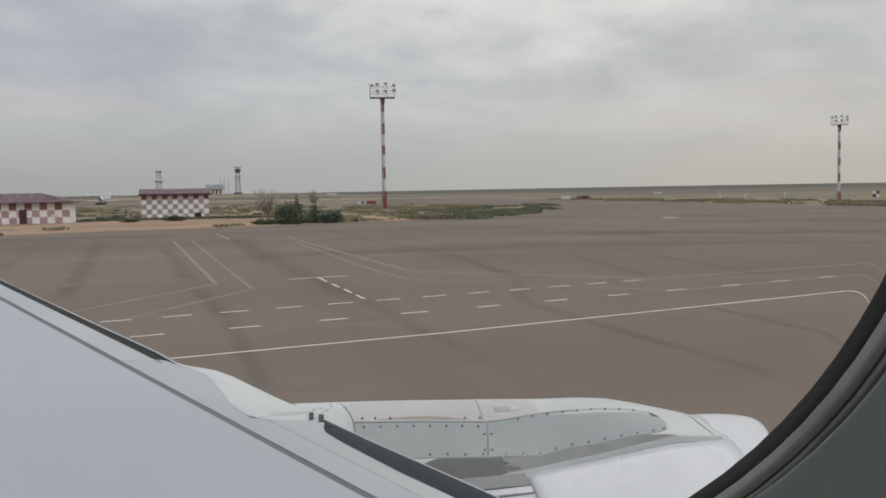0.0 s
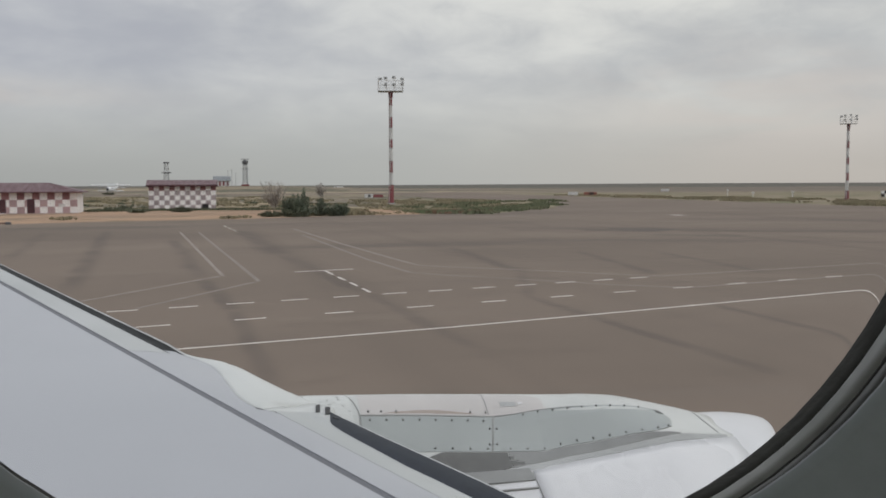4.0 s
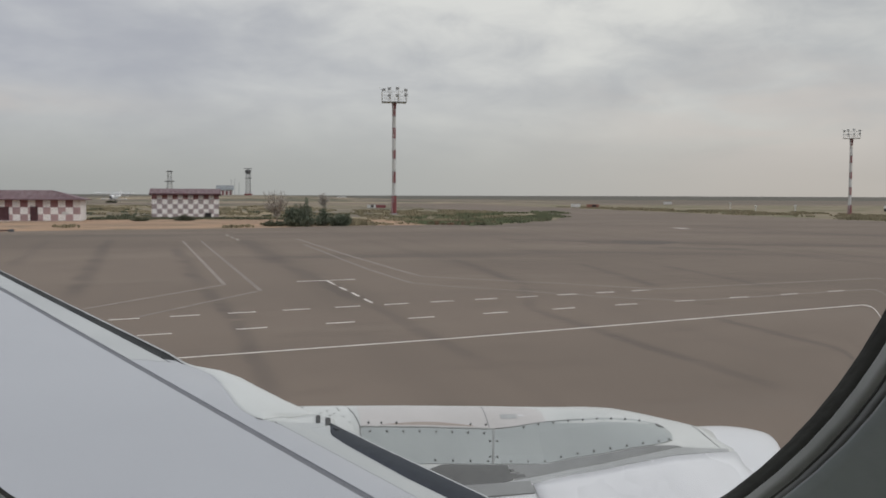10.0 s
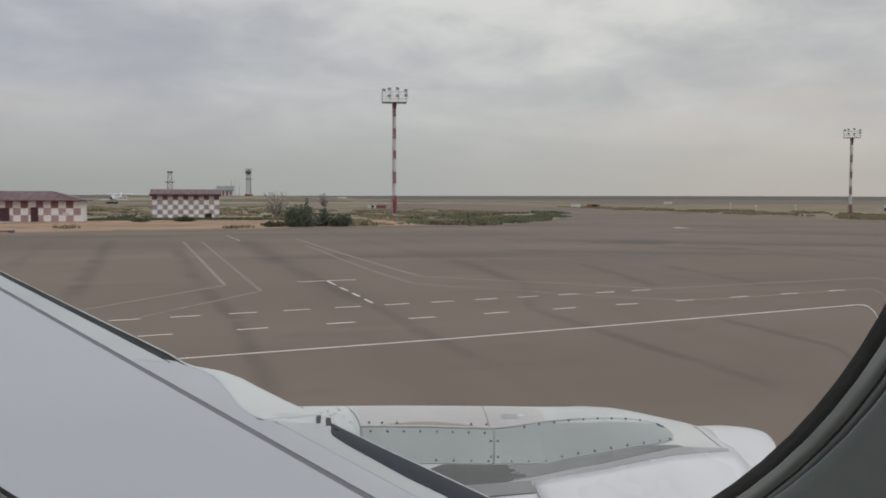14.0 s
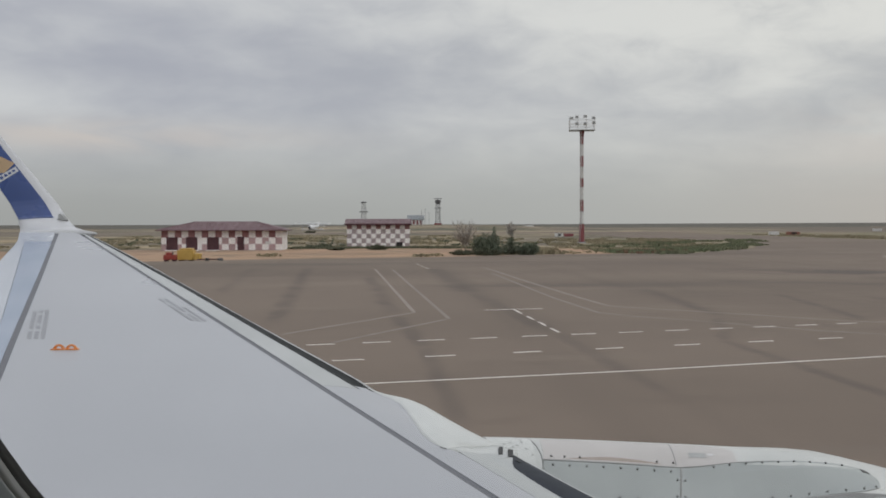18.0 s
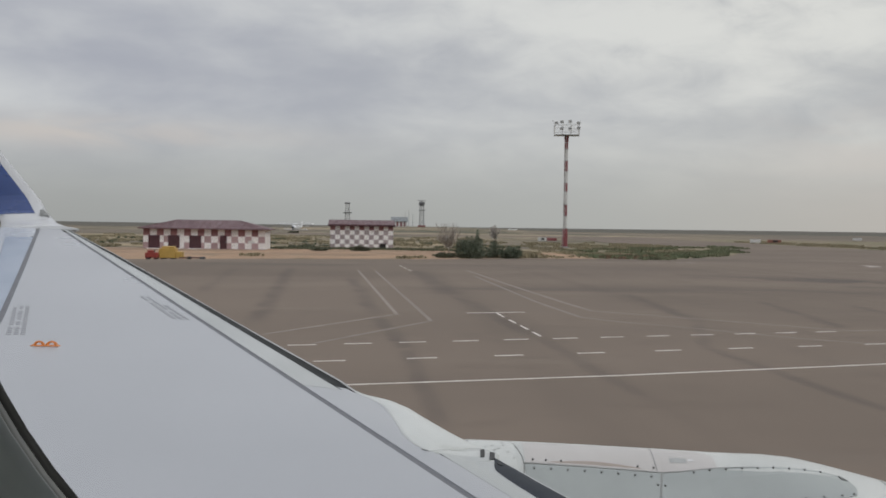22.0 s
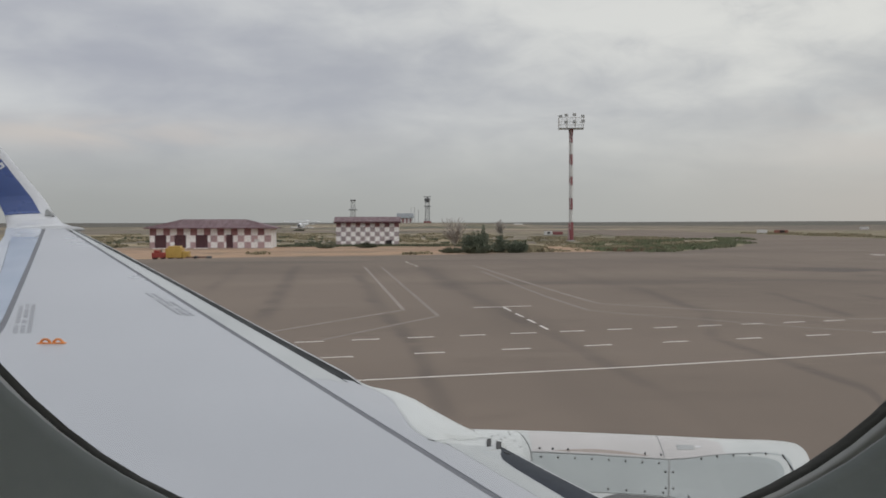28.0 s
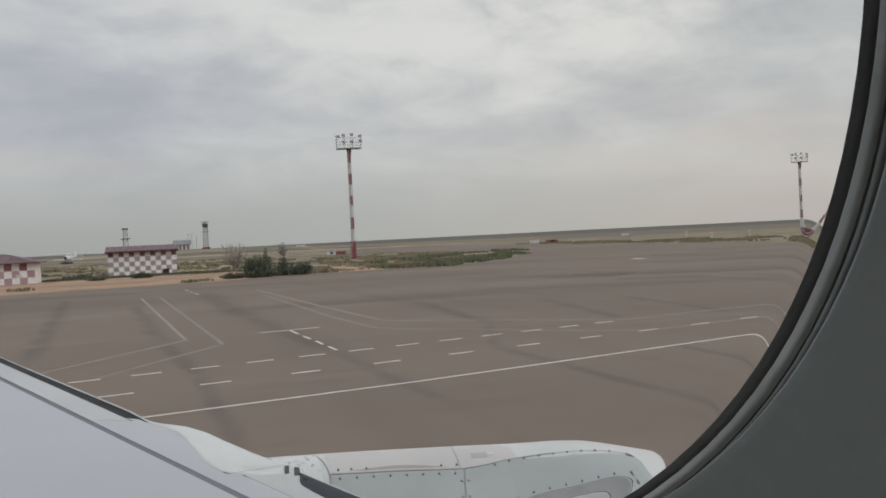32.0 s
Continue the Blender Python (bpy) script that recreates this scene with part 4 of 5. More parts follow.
def wl_patch(corners, off, n=10):
    """A painted field on the winglet from four (u, v) corners."""
    (a, b, c, d_) = corners
    bm = bmesh.new()
    g = []
    for i in range(n + 1):
        row = []
        for j in range(n + 1):
            p, q = i / n, j / n
            u = (a[0] * (1 - p) + b[0] * p) * (1 - q) + (d_[0] * (1 - p) + c[0] * p) * q
            v = (a[1] * (1 - p) + b[1] * p) * (1 - q) + (d_[1] * (1 - p) + c[1] * p) * q
            row.append(bm.verts.new(wl_point(u, v, off)))
        g.append(row)
    for i in range(n):
        for j in range(n):
            bm.faces.new((g[i][j], g[i + 1][j], g[i + 1][j + 1], g[i][j + 1]))
    return bm


part("blue_field", wl_patch(((0.27, 0.405), (0.99, 0.395), (0.99, 0.98), (0.20, 0.98)), 0.004, 16), M_BLUE, wing, "deep blue painted field")
part("white_stripe", wl_patch(((0.27, 0.712), (0.99, 0.655), (0.99, 0.678), (0.27, 0.730)), 0.007), M_WINGLET, wing)
for q in (0.34, 0.47, 0.60, 0.74):
    part("dark_bar", wl_patch(((q, 0.7175 - 0.079 * (q - 0.27)), (q + 0.09, 0.7105 - 0.079 * (q - 0.27)), (q + 0.09, 0.7185 - 0.072 * (q - 0.27)), (q, 0.7245 - 0.072 * (q - 0.27))), 0.010, 3), M_BLUE, wing, "dark blue bar on the white stripe")
part("tan_emblem", wl_patch(((0.22, 0.745), (0.62, 0.705), (0.99, 0.70), (0.70, 0.80)), 0.007), M_GOLD, wing, "plain tan emblem shape")
for u, v in ((0.58, 0.742), (0.68, 0.728), (0.66, 0.758), (0.76, 0.742)):
    part("emblem_mark", wl_patch(((u, v), (u + 0.07, v - 0.006), (u + 0.07, v + 0.010), (u, v + 0.014)), 0.010, 3), M_BLUE, wing, "dark blue mark on the emblem")
part("navigation_light", loft([[(-4.70, y, 3.775), (-4.57, y, 3.765), (-4.60, y, 3.80), (-4.665, y, 3.86), (-4.69, y, 3.85)] for y in (13.60, 13.68)]), M_GREYSTRIP, wing, "small light housing on the winglet root")

# ---- engine ----
NY, NZ = 4.40, 1.45


def circle_x(x, r, n=56):
    """A ring round the engine's axis, flattened below."""
    return [(x, NY + r * math.cos(2 * math.pi * i / n), NZ + r * math.sin(2 * math.pi * i / n) * (1.0 if 2 * i < n else 0.62)) for i in range(n)]


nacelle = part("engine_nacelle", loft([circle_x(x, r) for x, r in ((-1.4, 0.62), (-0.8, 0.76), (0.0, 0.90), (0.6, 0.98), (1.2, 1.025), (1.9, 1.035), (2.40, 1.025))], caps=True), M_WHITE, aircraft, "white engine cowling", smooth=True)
# engine enlarged about the camera's eye, to keep its outline in that view
EYE_POINT = Vector((0.0, 0.08, 3.69))
nacelle.matrix_basis = Matrix.Translation(EYE_POINT) @ Matrix.Scale(1.15, 4) @ Matrix.Translation(-EYE_POINT)
part("inlet_lip", loft([circle_x(x, r) for x, r in ((2.402, 1.028), (2.50, 1.032), (2.60, 1.033), (2.70, 1.029), (2.79, 1.018), (2.87, 0.998), (2.93, 0.968), (2.975, 0.930), (2.995, 0.890), (2.97, 0.845), (2.84, 0.80), (2.60, 0.77), (2.2, 0.77))], caps=False), M_WHITE, nacelle, "rounded white inlet lip", smooth=True)
part("fan", loft([circle_x(2.30, 0.775), circle_x(2.28, 0.2), circle_x(2.55, 0.02)], caps=True), M_DARKSTEEL, nacelle, "dark engine fan with spinner")
CROWN = ((0.40, 2.71), (0.43, 2.71), (0.88, 2.69), (1.33, 2.665), (1.74, 2.635), (1.98, 2.61), (2.20, 2.57), (2.36, 2.53), (2.52, 2.485))
SEAM = ((-0.2, 2.66), (0.67, 2.64), (0.98, 2.62), (1.31, 2.592), (1.51, 2.600), (1.68, 2.609), (1.86, 2.608), (2.04, 2.590), (2.16, 2.565), (2.30, 2.525), (2.52, 2.470))
LOWER = ((-0.2, 2.54), (0.95, 2.505), (1.21, 2.482), (1.51, 2.462), (1.79, 2.482), (1.97, 2.505), (2.15, 2.520), (2.30, 2.49), (2.52, 2.455))


def strut(x, u, off=0.0):
    """A point on the strut's cabin side: u = 0 foot, 1 lower line, 2 seam, 3 crown."""
    taper = max(0.0, (x - 2.1) / 0.45)
    ys = [4.02, 4.15 + 0.03 * taper, 4.30 + 0.03 * taper, 4.45]
    zs = [2.400, table(x, LOWER), table(x, SEAM), table(x, CROWN)]
    i = min(int(u), 2)
    f = u - i
    # rounded over the crown
    if i == 2:
        y = ys[2] + (ys[3] - ys[2]) * f
        z = zs[2] + (zs[3] - zs[2]) * math.sin(f * math.pi / 2)
    else:
        y, z = ys[i] + (ys[i + 1] - ys[i]) * f, zs[i] + (zs[i + 1] - zs[i]) * f
    return (x, y - off * 0.7, z + off * 0.7)


def strut_ring(x):
    side = [strut(x, i * 0.25) for i in range(13)]
    return side + [(q[0], 8.90 - q[1], q[2]) for q in side[-2::-1]]


strut_ob = part("strut_cover", loft([strut_ring(x) for x in span(0.42, 2.52, 0.07)]), M_COWL, nacelle, "pale green-grey strut cover on the cowling", smooth=True)


def seam_x(x, u):
    """Leans the side panels' joint back at its foot, to look upright from the camera."""
    return x - 0.047 * max(0.0, 1.99 - u) * max(0.0, 1 - abs(x - 1.306) / 0.25)


def strut_patch(x0, x1, u0, u1, off, nx=24, nu=4, lean=False):
    bm = bmesh.new()
    g = []
    for i in range(nx + 1):
        x = x0 + (x1 - x0) * i / nx
        a, b = (u0(x) if callable(u0) else u0), (u1(x) if callable(u1) else u1)
        g.append([bm.verts.new(strut(seam_x(x, a + (b - a) * j / nu) if lean else x, a + (b - a) * j / nu, off)) for j in range(nu + 1)])
    for i in range(nx):
        for j in range(nu):
            bm.faces.new((g[i][j], g[i + 1][j], g[i + 1][j + 1], g[i][j + 1]))
    ex = bmesh.ops.extrude_face_region(bm, geom=bm.faces[:])
    bmesh.ops.translate(bm, vec=(0, 0.012, -0.012), verts=[v for v in ex["geom"] if isinstance(v, bmesh.types.BMVert)])
    return bm


def panel_low(x):
    """The lower and upper lines of the bolted side panels, which end in a rounded front."""
    return table(x, ((0.6, 0.90), (1.51, 0.925), (1.63, 1.015), (1.91, 1.020), (2.06, 0.995), (2.12, 1.02), (2.165, 1.10), (2.188, 1.35), (2.197, 1.60)))


def panel_high(x):
    return table(x, ((0.6, 1.97), (1.30, 1.975), (1.40, 1.99), (1.545, 2.07), (1.69, 2.07), (1.84, 2.13), (1.99, 2.185), (2.114, 2.175), (2.155, 2.08), (2.18, 1.92), (2.197, 1.63)))


def strip_line(x):
    """The foot of the dark band under the panels."""
    return table(x, ((1.17, 0.03), (1.40, 0.335), (1.604, 0.555), (1.893, 0.70), (2.13, 0.80), (2.26, 0.90), (2.50, 0.98)))


def cowl_line(x):
    return table(x, ((1.17, -0.02), (1.40, 0.06), (1.592, 0.317), (1.881, 0.487), (2.18, 0.606), (2.345, 0.749), (2.52, 0.88)))


part("cap_panel", strut_patch(0.43, 0.64, 1.7, 2.97, 0.002, 6, 10), M_FAIRING, strut_ob, "whiter rear cap of the strut")
# the upper panel's pink tint is a reflection put into the paint
part("upper_panel", strut_patch(0.68, 1.575, 2.03, lambda x: 2.95 - 0.25 * max(0, (x - 1.50) / 0.075) ** 2, 0.0015, 24, 8), M_UPPER, strut_ob, "upper panel with a faint pink reflection painted on")
part("side_panel", strut_patch(0.675, 1.301, panel_low, panel_high, 0.003, lean=True), M_PANEL, strut_ob, "green-grey bolted side panel")
part("side_panel", strut_patch(1.311, 2.196, panel_low, panel_high, 0.003, 60, lean=True), M_PANEL, strut_ob, "green-grey bolted side panel with rounded end")
part("dark_band", strut_patch(1.33, 2.20, lambda x: strip_line(x), lambda x: max(panel_low(x) - 0.02, strip_line(x) + 0.01) if x < 2.06 else strip_line(x) + 0.02 + 0.17 * max(0.0, (2.20 - x) / 0.14), 0.0025), M_BAND, strut_ob, "mid-grey band below the panels")
part("lower_strip", strut_patch(1.18, 2.46, lambda x: cowl_line(x), lambda x: strip_line(x) - 0.01, 0.003), M_GREYSTRIP, strut_ob, "pale grey edge strip above the cowl")
def cowl_row(x, n=8):
    """The white cowl's skin, from its upper edge smoothly on to the round of the cowling."""
    r = table(x, ((1.2, 1.025), (1.9, 1.035), (2.40, 1.025), (2.60, 1.030))) + 0.004
    a, c = Vector(strut(x, cowl_line(x) - 0.008, 0.003)), Vector((x, NY + r * math.cos(radians(131)), NZ + r * math.sin(radians(131))))
    b = c + Vector((0, math.sin(radians(131)), -math.cos(radians(131)))) * 0.20
    up = [a * (1 - q) ** 2 + b * 2 * q * (1 - q) + c * q * q for q in [i / n for i in range(n + 1)]]
    return [tuple(q) for q in up] + [(x, up[-1].y + 0.02, up[-1].z - 0.05), (x, a.y + 0.02, a.z - 0.05)]


part("cowl_top", loft([cowl_row(x) for x in span(1.41, 2.50, 0.06)]), M_WHITE, strut_ob, "white upper edge of the fan cowl", smooth=True)
# shade of the recess between strut and wing, painted as dark patches
part("soot_panel", strut_patch(0.90, 1.325, lambda x: max(strip_line(x) + 0.02, 0.05) if x > 1.17 else 0.02, lambda x: min(0.885, 0.60 + 2.4 * (x - 0.90)), 0.004, 30), M_RECESS_SHADE, strut_ob, "dark patch painted for the shaded recess beside the wing root")
for x0, x1, u0, u1 in ((1.325, 1.352, 0.33, 0.52), (1.350, 1.388, 0.36, 0.47), (1.327, 1.345, 0.60, 0.70), (1.352, 1.366, 0.52, 0.56)):
    part("soot_mark", strut_patch(x0, x1, u0, u1, 0.004, 3, 2), M_RECESS_SHADE, strut_ob)
part("white_placard", strut_patch(1.205, 1.220, -0.13, -0.05, 0.006, 2, 2), M_WHITE, strut_ob)
part("white_placard", strut_patch(1.45, 1.475, 2.38, 2.46, 0.004, 2, 2), M_WHITE, strut_ob)
part("chipped_corner", strut_patch(2.145, 2.178, 1.86, lambda x: panel_high(x) - 0.03, 0.006, 4, 2), M_BOLT, strut_ob, "dark chip at the panel corner")
# heat stain above the seam, with a brown reflection put into its colour
part("stained_band", strut_patch(0.78, 1.22, lambda x: 2.07, lambda x: 2.08 + 0.11 * math.sin(math.pi * (x - 0.78) / 0.44), 0.002), M_STAIN_REFLECTION, strut_ob, "pinkish band of heat stain and painted reflection")
part("seam", strut_patch(0.67, 1.75, lambda x: panel_high(x) + 0.012, lambda x: panel_high(x) + 0.034, 0.0035), M_SEAM, strut_ob)
part("seam", strut_patch(1.303, 1.309, 0.92, 1.99, 0.0038, 2, lean=True), M_SEAM, strut_ob)
CURVE = ((0.625, 2.99), (0.640, 2.757), (0.656, 2.504), (0.669, 2.20), (0.672, 1.996), (0.668, 1.70), (0.655, 1.3))
for (xa, ua), (xb, ub) in zip(CURVE, CURVE[1:]):
    part("seam", loft([[strut(xa - 0.002, ua, 0.0035), strut(xa + 0.002, ua, 0.0035), strut(xa + 0.002, ua, -0.004), strut(xa - 0.002, ua, -0.004)], [strut(xb - 0.002, ub, 0.0035), strut(xb + 0.002, ub, 0.0035), strut(xb + 0.002, ub, -0.004), strut(xb - 0.002, ub, -0.004)]]), M_SEAM, strut_ob)
part("seam", strut_patch(1.285, 1.290, 2.05, 3.0, 0.0025, 2, 10), M_SEAM, strut_ob)
part("seam", strut_patch(2.42, 2.427, 0.3, 3.0, 0.0025, 2, 10), M_SEAM, strut_ob)
part("placard", strut_patch(1.36, 1.44, 2.30, 2.50, 0.003, 3), M_GREYSTRIP, strut_ob, "small grey placard")
bolt_bm = rod((0, 0, 0), (0, 0, 0.005), 0.0054, 0.0044, 8)
bolt_me = finish(bolt_bm, "bolt", M_BOLT)


def bolt(x, u):
    ob = new("bolt", bolt_me)
    ob.parent = strut_ob
    ob.matrix_basis = Matrix.Translation(strut(x, u, 0.003)) @ Matrix.Rotation(radians(42), 4, "X")


for i in range(8):
    bolt(0.715 + i * 0.077, 1.86)
for x in (0.715, 0.775, 0.845, 1.20, 1.275):
    bolt(x, 2.13)
for i in range(4):
    bolt(0.99 + i * 0.082, 1.02)
for i in range(9):
    bolt(1.455 + i * 0.076, panel_high(1.455 + i * 0.076) - 0.05)
for i in range(10):
    bolt(1.345 + i * 0.083, panel_low(1.345 + i * 0.083) + 0.09)
bolt(2.150, 1.13)
# small screws scattered on the rear cap
for x, u in ((0.50, 2.55), (0.53, 2.62), (0.56, 2.50), (0.585, 2.66), (0.60, 2.36), (0.625, 2.14), (0.58, 2.80), (0.54, 2.42)):
    part("screw", strut_patch(x, x + 0.010, u, u + 0.035, 0.005, 1, 1), M_GREYSTRIP, strut_ob)
for u in (1.15, 1.62):
    bolt(seam_x(1.289, u), u)
    bolt(seam_x(1.324, u), u)
# white cowl panel with its edge seam, and the grey panel beside it
for name, m, q0, q1 in (("grey_cowl_panel", M_BAND, 110.5, 115.0), ("edge_bead", M_SEAM, 117.4, 117.8)):
    part(name, loft([[(x, NY + r * math.cos(radians(q)), NZ + r * math.sin(radians(q))) for q, r in ((q0, 1.033), (q1, 1.033), (q1, 1.02), (q0, 1.02))] for x in (0.95, 1.10, 1.25, 1.398)]), m, nacelle)
part("cowl_seam", loft([[(x, NY + 1.032 * math.cos(a), NZ + 1.032 * math.sin(a)) for a in [radians(q) for q in range(112, 200, 4)]] for x in (1.40, 1.406)], closed=False), M_SEAM, nacelle)

# ---- the sheds beside the apron ----


def squares(wall, y, x0, z0, nx, nz, w, h, paint, skip=()):
    """Painted squares on a wall, one piece each; paint(i, j) gives the material."""
    made = {}
    for j in range(nz):
        for i in range(nx):
            if (i, j) in skip:
                continue
            m = paint(i, j)
            if m is None:
                continue
            if m not in made:
                made[m] = finish(box(0, w, -0.006, 0, 0, h), "painted_square", m)
            ob = new("painted_square", made[m])
            ob.parent = wall
            ob.location = (x0 + i * w, y, z0 + j * h)


def hip_roof(x0, x1, y0, y1, z0, z1, inset):
    bm = bmesh.new()
    base = [(x0, y0), (x1, y0), (x1, y1), (x0, y1)]
    lo = [bm.verts.new((x, y, z0)) for x, y in base]
    hi = [bm.verts.new((x, y, z0 + 0.14)) for x, y in base]
    ym = (y0 + y1) / 2
    r = [bm.verts.new((x0 + inset, ym, z1)), bm.verts.new((x1 - inset, ym, z1))]
    for i in range(4):
        bm.faces.new((lo[i], lo[(i + 1) % 4], hi[(i + 1) % 4], hi[i]))
    bm.faces.new((hi[0], hi[1], r[1], r[0]))
    bm.faces.new((hi[1], hi[2], r[1]))
    bm.faces.new((hi[2], hi[3], r[0], r[1]))
    bm.faces.new((hi[3], hi[0], r[0]))
    bm.faces.new(lo[::-1])
    return bm


garage = thing("garage_shed", (-33.0, 136.0, -0.06), "long low shed with red and white checks and maroon hip roof", "shed")
gw = part("wall", box(0, 16.95, 0, 6.5, 0, 2.80), M_WALLWHITE, garage, "whitewashed checked wall")
CW, CH = 16.95 / 18, 0.93


def garage_paint(i, j):
    if j == 2:
        return M_MAROON_SQ if i % 2 == 0 else None
    if j == 1:
        return M_PINK if i % 2 == 1 else None
    return M_PINK if i % 2 == 0 else None


gaps = {(1, 0), (1, 1), (4, 0), (4, 1), (7, 0), (7, 1), (8, 1), (5, 1)}
squares(gw, 0.0, 0.0, 0.0, 18, 3, CW, CH, garage_paint, gaps)
for x0, x1 in ((0.72, 2.30), (3.45, 5.05), (6.40, 8.05)):
    gate = part("garage_door", box(x0, x1, -0.045, 0.0, 0.10, 1.92, 0.01), M_DOOR, garage, "dark maroon garage door")
    for i in range(4):
        z = 0.10 + 0.455 * i
        part("door_panel", box(x0 + 0.05, x1 - 0.05, -0.06, -0.045, z + 0.04, z + 0.42, 0.008), M_DOOR, gate)
    part("apron_ramp", box(x0 - 0.1, x1 + 0.1, -0.7, 0, 0.0, 0.10, 0.02), M_WALLWHITE, garage, "pale concrete ramp")
gd = part("door", box(10.65, 11.60, -0.05, 0.0, 0.08, 1.98, 0.01), M_DOOR, garage, "dark maroon door")
part("handle", rod((11.45, -0.11, 1.02), (11.45, -0.05, 1.02), 0.02), M_STEEL, gd)
part("base_course", box(-0.04, 16.99, -0.03, 0.0, 0.0, 0.09), M_GREYSQ, garage)
part("notice", box(14.6, 15.4, -0.012, 0.0, 0.9, 1.3), M_MASTWHITE, garage, "small pale notice board")
roof = part("roof", hip_roof(-0.65, 17.6, -0.7, 7.2, 2.80, 4.15, 4.6), M_ROOF, garage, "maroon sheet-metal hip roof")
for i in range(36):
    x = -0.6 + i * 0.505
    part("roof_rib", rod((x, -0.70, 2.955), (min(max(x, 4.0), 13.0), 3.2, 4.13), 0.022, n=4), M_ROOF, roof)
part("gutter", box(-0.66, 17.61, -0.78, -0.70, 2.80, 2.93, 0.02), M_ROOF, garage, "maroon gutter")

store = thing("checked_store", (-7.55, 149.5, -0.06), "square red and white checked store with maroon roof", "shed")
sw = part("wall", box(0, 9.83, 0, 6.0, 0, 3.66), M_WALLWHITE, store, "whitewashed checked wall")
SW_, SH_ = 9.83 / 13, 3.66 / 5


def store_paint(i, j):
    if (i + j) % 2:
        return None
    return M_MAROON_SQ if j == 4 else M_GREYSQ


squares(sw, 0.0, 0.0, 0.0, 13, 5, SW_, SH_, store_paint)
# no opening is cut: a near-black slab paints the shade inside the hatch
part("hatch", box(7.75, 8.70, -0.03, 0.0, 0.10, 0.86, 0.01), M_NEAR_BLACK, store, "near-black slab standing for a hatch opening")
part("hatch_frame", box(7.68, 8.77, -0.05, -0.03, 0.82, 0.90), M_DOOR, store)
bm = loft([[(-0.35, y, z) for y, z in ((-0.55, 3.62), (-0.55, 3.80), (3.0, 4.55), (6.55, 3.80), (6.55, 3.62))], [(10.15, y, z) for y, z in ((-0.55, 3.62), (-0.55, 3.80), (3.0, 4.55), (6.55, 3.80), (6.55, 3.62))]])
sroof = part("roof", bm, M_ROOF, store, "maroon sheet-metal gable roof")
for i in range(22):
    x = -0.3 + i * 0.49
    part("roof_rib", rod((x, -0.55, 3.81), (x, 3.0, 4.56), 0.02, n=4), M_ROOF, sroof)
part("fascia", box(-0.37, 10.17, -0.60, -0.55, 3.52, 3.80, 0.01), M_DOOR, store, "dark maroon fascia board")

# ---- floodlight masts ----


def flood_mast(at, height, bands, label, turn=0.0, width=1.0, head=1.0):
    m = thing("floodlight_mast", at, label, "floodlight mast", "apron floodlight masts", turn)
    part("footing", box(-0.8, 0.8, -0.8, 0.8, 0, 0.25, 0.05), M_STEEL, m, "concrete footing")
    top_z = height
    for z0, z1, c in bands:
        r0 = (0.41 - 0.06 * z0 / top_z) * width
        r1 = (0.41 - 0.06 * z1 / top_z) * width
        if z0 < 0.5:
            r0, r1 = 0.60 * width, 0.54 * width
        part("pole_section", rod((0, 0, z0), (0, 0, z1), r0, r1, 14), M_RED if c else M_MASTWHITE, m, "signal red pole section" if c else "white pole section")
        part("flange", rod((0, 0, z1 - 0.05), (0, 0, z1 + 0.05), r1 + 0.06, r1 + 0.06, 14), M_STEEL, m)
    part("flared_head", rod((0, 0, top_z - 1.4), (0, 0, top_z), 0.36 * width, 0.54 * width, 12), M_RED, m, "red flared mast head")
    deck = part("platform", box(-2.35, 2.35, -1.3, 1.3, top_z, top_z + 0.16, 0.03), M_STEEL, m, "grey steel service platform")
    shrink = Matrix.Translation((0, 0, top_z)) @ Matrix.Scale(head, 4) @ Matrix.Translation((0, 0, -top_z))
    deck.matrix_basis = shrink
    for x in (-2.3, -0.78, 0.78, 2.3):
        for y in (-1.25, 1.25):
            part("rail_post", rod((x, y, top_z + 0.16), (x, y, top_z + 2.1), 0.05, n=6), M_MASTWHITE, deck)
    for z in (0.75, 1.35, 2.05):
        for y in (-1.25, 1.25):
            part("rail", rod((-2.3, y, top_z + z), (2.3, y, top_z + z), 0.045, n=6), M_MASTWHITE, deck)
        for x in (-2.3, 2.3):
            part("rail", rod((x, -1.25, top_z + z), (x, 1.25, top_z + z), 0.045, n=6), M_MASTWHITE, deck)
    for x, z in ((-1.0, 0.95), (0.55, 0.95), (-2.0, 2.0), (-1.0, 2.2), (0.55, 2.3), (2.15, 1.1), (2.1, 2.0)):
        lamp = part("floodlight", box(x - 0.33, x + 0.33, -1.62, -1.32, top_z + z, top_z + z + 0.52, 0.04), M_MASTWHITE, m, "pale grey floodlight")
        lamp.matrix_basis = shrink
        part("lens", box(x - 0.28, x + 0.28, -1.64, -1.62, top_z + z + 0.05, top_z + z + 0.47), M_LAMPGLASS, lamp)
    part("aerial", rod((-2.3, -1.25, top_z + 2.1), (-2.75, -1.25, top_z + 2.75), 0.03, n=5), M_STEEL, deck)
    lad = part("ladder", rod((-0.40 * width, -0.42, 0.4), (-0.40 * width, -0.42, top_z), 0.04, n=5), M_MASTWHITE, m, "white steel ladder with hoops")
    part("ladder_rail", rod((-0.08 * width, -0.46, 0.4), (-0.08 * width, -0.46, top_z), 0.04, n=5), M_MASTWHITE, lad)
    rung = finish(rod((-0.40 * width, -0.42, 0), (-0.08 * width, -0.46, 0), 0.025, n=5), "rung", M_MASTWHITE)
